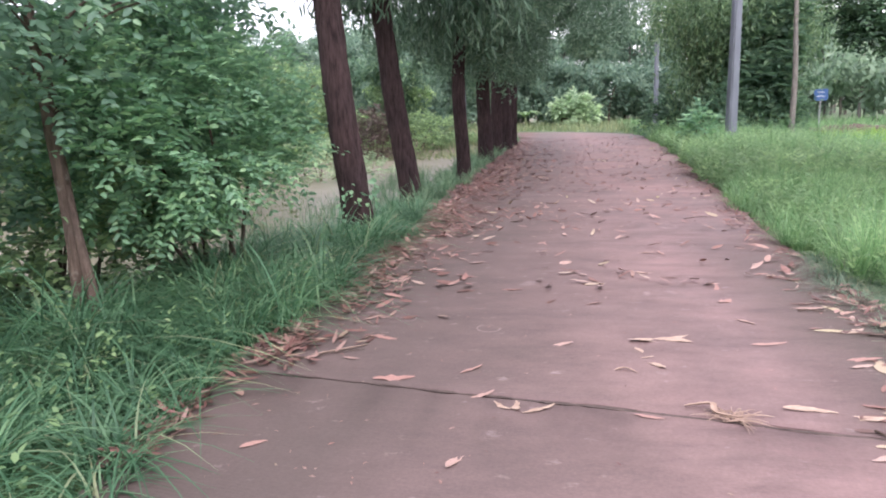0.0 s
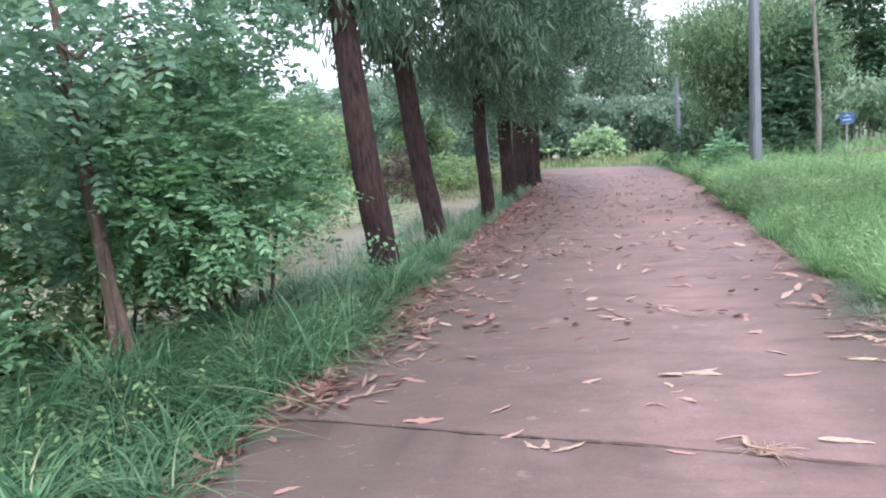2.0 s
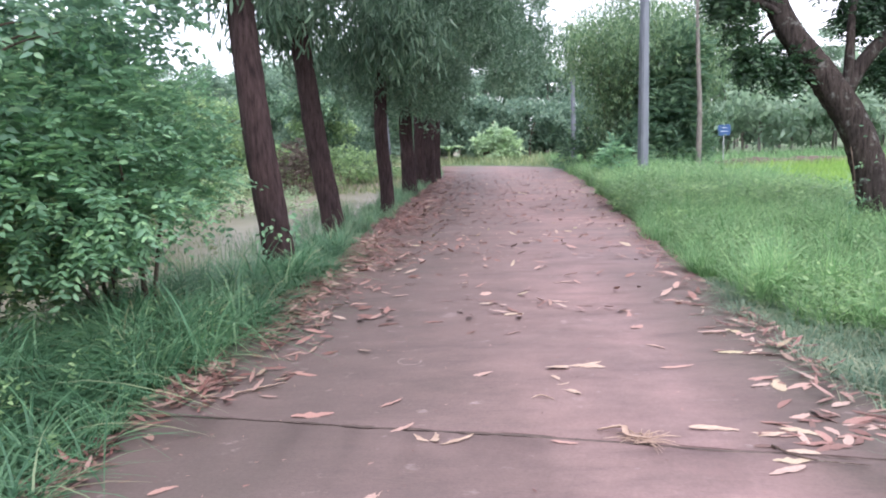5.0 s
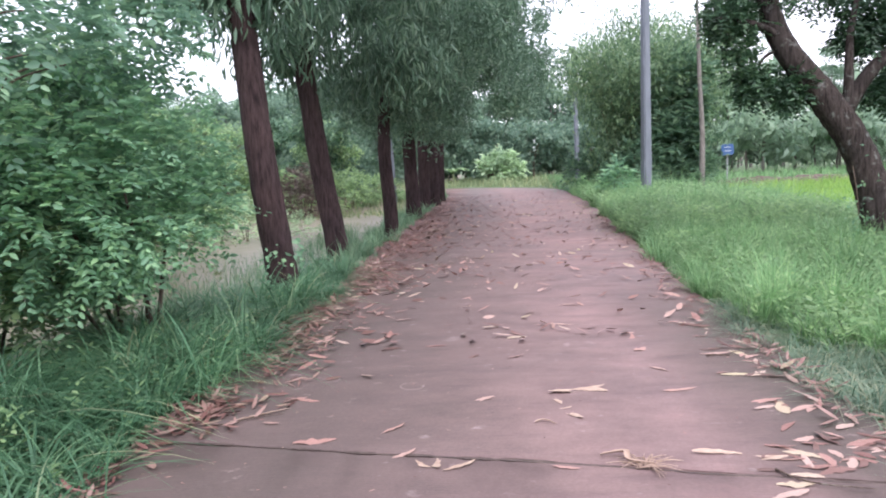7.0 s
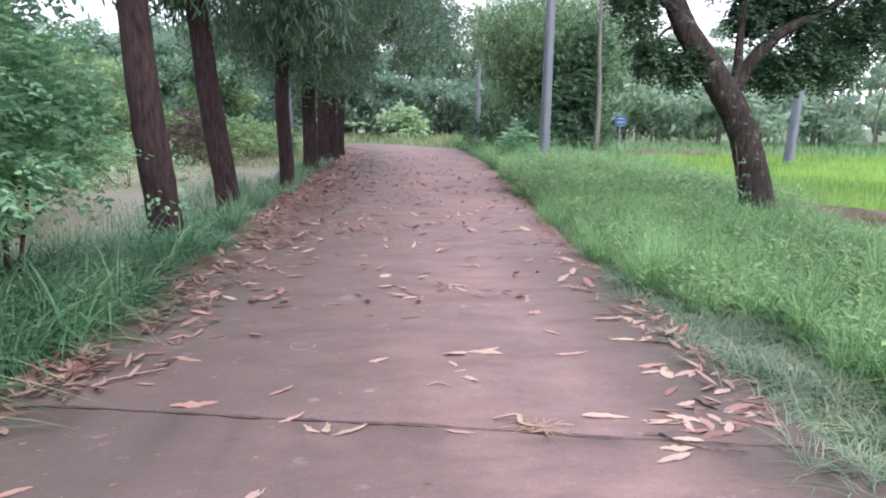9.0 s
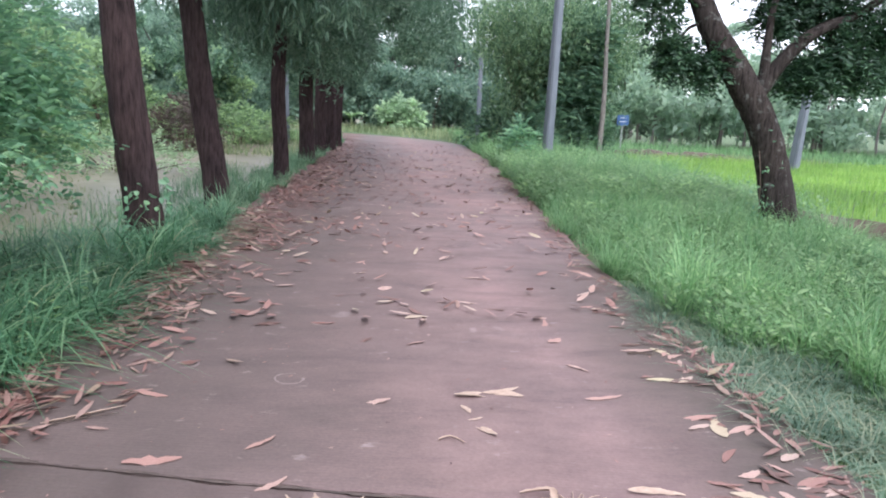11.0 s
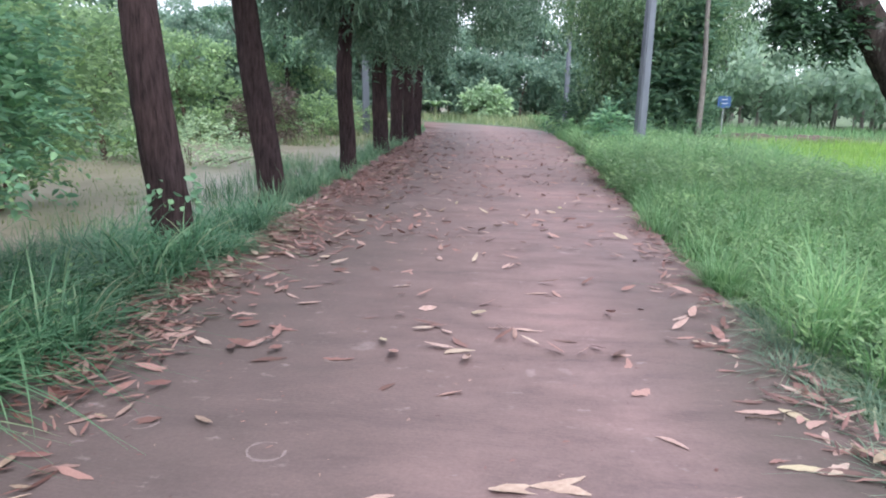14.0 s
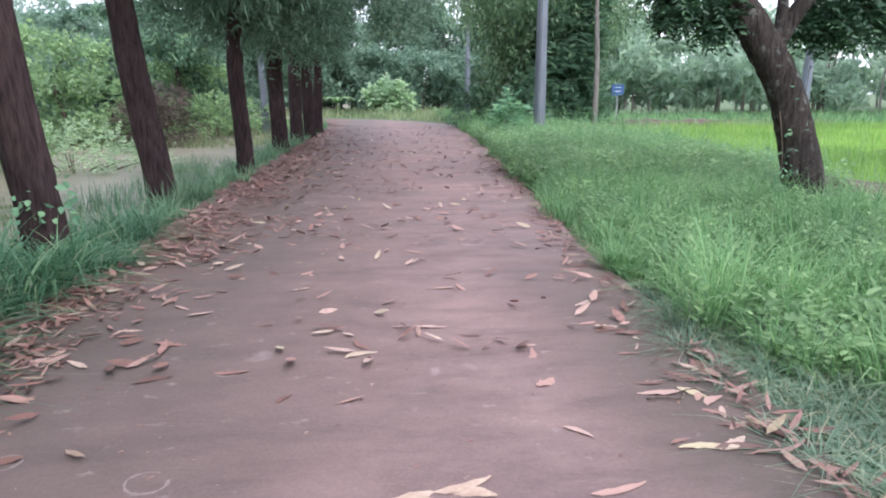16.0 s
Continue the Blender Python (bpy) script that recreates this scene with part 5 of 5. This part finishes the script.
def curled_strip(points, width, label):
    """A long dry leaf or bark strip that has rolled up along its length."""
    g = np.random.default_rng(int(100 * points[0][1]))
    line = smooth_line([(x, y, road_top(x, y) + z) for x, y, z in points], 26)
    d = unit(np.gradient(line, axis=0))
    side = unit(np.cross(d, np.array([0.0, 0.0, 1.0])))
    taper = width * np.sin(np.pi * np.linspace(0.06, 0.97, 26))[:, None] ** 0.7 * (0.75 + 0.4 * g.random((26, 1)))
    lift = np.array([0, 0, 1.0]) * taper
    v = np.stack([line - side * taper + lift * 0.55, line - side * taper * 0.5, line + side * taper * 0.5, line + side * taper * 0.9 + lift * 0.8], 1).reshape(-1, 3)
    f = np.array([(4 * k + j, 4 * k + j + 1, 4 * k + j + 5, 4 * k + j + 4) for k in range(25) for j in range(3)])
    tagged(new("curled_strip", poly_mesh("curled_strip", v, f, PALE_LEAF, True)), label, "leaf", "rolled leaf strips on the lane")


curled_strip([(0.5, 3.16, 0.008), (0.62, 3.14, 0.03), (0.63, 3.06, 0.02), (0.75, 3.04, 0.01)], 0.016, "straw-coloured leaf strip caught in the joint")
curled_strip([(0.2, 3.62, 0.005), (0.26, 3.64, 0.012), (0.33, 3.59, 0.005)], 0.008, "small curled strip on the concrete")
curled_strip([(-1.66, 3.78, 0.006), (-1.5, 3.86, 0.01), (-1.34, 3.98, 0.008)], 0.01, "thin rolled strip near the grass")


def straw_tuft(x, y):
    """Dry grass roots swept together in the joint."""
    g = np.random.default_rng(90)
    for i in range(34):
        a, r = g.random() * 6.28, 0.05 + 0.1 * g.random()
        p0 = np.array([x + g.normal() * 0.03, y + g.normal() * 0.02, road_top(x, y) + 0.006])
        p2 = p0 + np.array([r * math.cos(a) * 1.4, r * math.sin(a), 0.0])
        v, f = tube([p0, (p0 + p2) / 2 + np.array([0.01, 0.01, 0.02 * g.random()]), p2], [0.003, 0.0026, 0.0014], 8, 4, 0.1, i)
        yield v, f


tagged(new("straw_tuft", poly_mesh("straw_tuft", *joined(list(straw_tuft(0.7, 3.03))), PALE_LEAF)), "small tangle of dry brown straw in the joint", "straw")


def litter():
    """Leaves further along, and the matted brown ones at the edges."""
    g = np.random.default_rng(210)
    n1, n2, n3 = 7500, 2600, 900
    y1 = 2.4 + 30 * g.random(n1) ** 1.3
    x1 = -2.12 + np.abs(g.normal(size=n1)) * (0.1 + 0.045 * np.minimum(y1, 13))
    y2 = 8 + 27 * g.random(n2)
    x2 = -2.0 + (right_edge(y2) + 1.9) * g.random(n2) ** 1.3
    y3 = 2.2 + 16 * g.random(n3)
    x3 = right_edge(y3) + 0.05 - np.abs(g.normal(size=n3)) * 0.16
    x, y = np.concatenate([x1, x2, x3]), np.concatenate([y1, y2, y3])
    patchy = np.sin(y * 2.7 + 1.3 * np.sin(x * 4)) * np.sin(y * 1.1 + 2) + 0.35 * g.normal(size=len(x))
    ok = ((patchy > -0.3) | (y > 12)) & ((y > 3.5) | (x < -1.95))
    x, y = x[ok], y[ok]
    n = len(x)
    a = g.random(n) * 6.28
    z = np.where(x > -2.1, 0.016, height_at(x, y) + 0.03) + 0.012 * g.random(n)
    axis = np.stack([np.cos(a), np.sin(a), g.normal(size=n) * 0.12], 1)
    face = np.stack([g.normal(size=n) * 0.25, g.normal(size=n) * 0.25, np.ones(n)], 1)
    k = 0.07 + 0.12 * g.random(n) ** 1.4
    v, f = leaf_arrays(np.stack([x, y, z], 1), axis, face, k, k * (0.12 + 0.12 * g.random(n)), -0.14)
    tagged(new("leaf_litter", poly_mesh("leaf_litter", v, f, OLD_LEAF)), "dry brown leaves scattered along the lane", "leaf litter", kind="stuff")


def pale_litter():
    """Paler, freshly fallen leaves that lie in loose drifts further along."""
    g = np.random.default_rng(230)
    n = 1500
    y = 5.5 + 22 * g.random(n) ** 1.2
    x = -2.0 + (right_edge(y) + 1.9) * g.random(n) ** 1.7
    drift = np.sin(y * 1.9 + 2 * np.sin(x * 1.3)) * np.sin(x * 2.3 + y * 0.6) + 0.5 * g.normal(size=n)
    x, y = x[drift > 0.15], y[drift > 0.15]
    n = len(x)
    a = g.random(n) * 6.28
    axis = np.stack([np.cos(a), np.sin(a), g.normal(size=n) * 0.15], 1)
    face = np.stack([g.normal(size=n) * 0.3, g.normal(size=n) * 0.3, np.ones(n)], 1)
    k = 0.1 + 0.1 * g.random(n)
    v, f = leaf_arrays(np.stack([x, y, 0.02 + 0.012 * g.random(n)], 1), axis, face, k, k * (0.2 + 0.16 * g.random(n)), -0.16)
    tagged(new("leaf_litter", poly_mesh("leaf_litter", v, f, DEAD_LEAF)), "pale dry leaves in loose drifts on the lane", "leaf litter", kind="stuff")


def leaf_crumbs():
    """Broken bits of leaf and husk trodden into the concrete."""
    g = np.random.default_rng(240)
    n = 420
    y = 2.3 + 5.5 * g.random(n)
    x = np.where(g.random(n) < 0.6, -2.0 + np.abs(g.normal(size=n)) * 0.7, -1.9 + 3.8 * g.random(n))
    a = g.random(n) * 6.28
    axis = np.stack([np.cos(a), np.sin(a), 0 * a], 1)
    k = 0.01 + 0.03 * g.random(n) ** 2
    v, f = leaf_arrays(np.stack([x, y, 0.013 * (1 - (x / 2.08) ** 2) + 0.001], 1), axis, np.stack([0 * a, 0 * a, np.ones(n)], 1), k, k * (0.2 + 0.3 * g.random(n)), 0.0)
    tagged(new("leaf_crumbs", poly_mesh("leaf_crumbs", v, f, OLD_LEAF)), "small broken leaf bits trodden into the concrete", "leaf litter", kind="stuff")


litter()
pale_litter()
leaf_crumbs()


def twig(x, y, turn, length, seed):
    g = np.random.default_rng(seed)
    pts = [(length * (u - 0.5), 0.03 * g.normal(), 0.012) for u in np.linspace(0, 1, 5)]
    v, f = tube(pts, [0.006, 0.005, 0.004, 0.003, 0.002], 12, 6, 0.1, seed)
    ob = new("twig", poly_mesh("twig", v, f, BARK_SAPLING, True))
    ob.matrix_basis = pose(x, y, road_top(x, y), 0, 0, turn)
    tagged(ob, "thin dry twig lying on the concrete", "twig", "fallen twigs")


for i, (x, y, turn, length) in enumerate([(-1.55, 3.8, 24, 0.45), (1.45, 2.85, -30, 0.4), (1.7, 4.9, 20, 0.3)]):
    twig(x, y, turn, length, 300 + i)
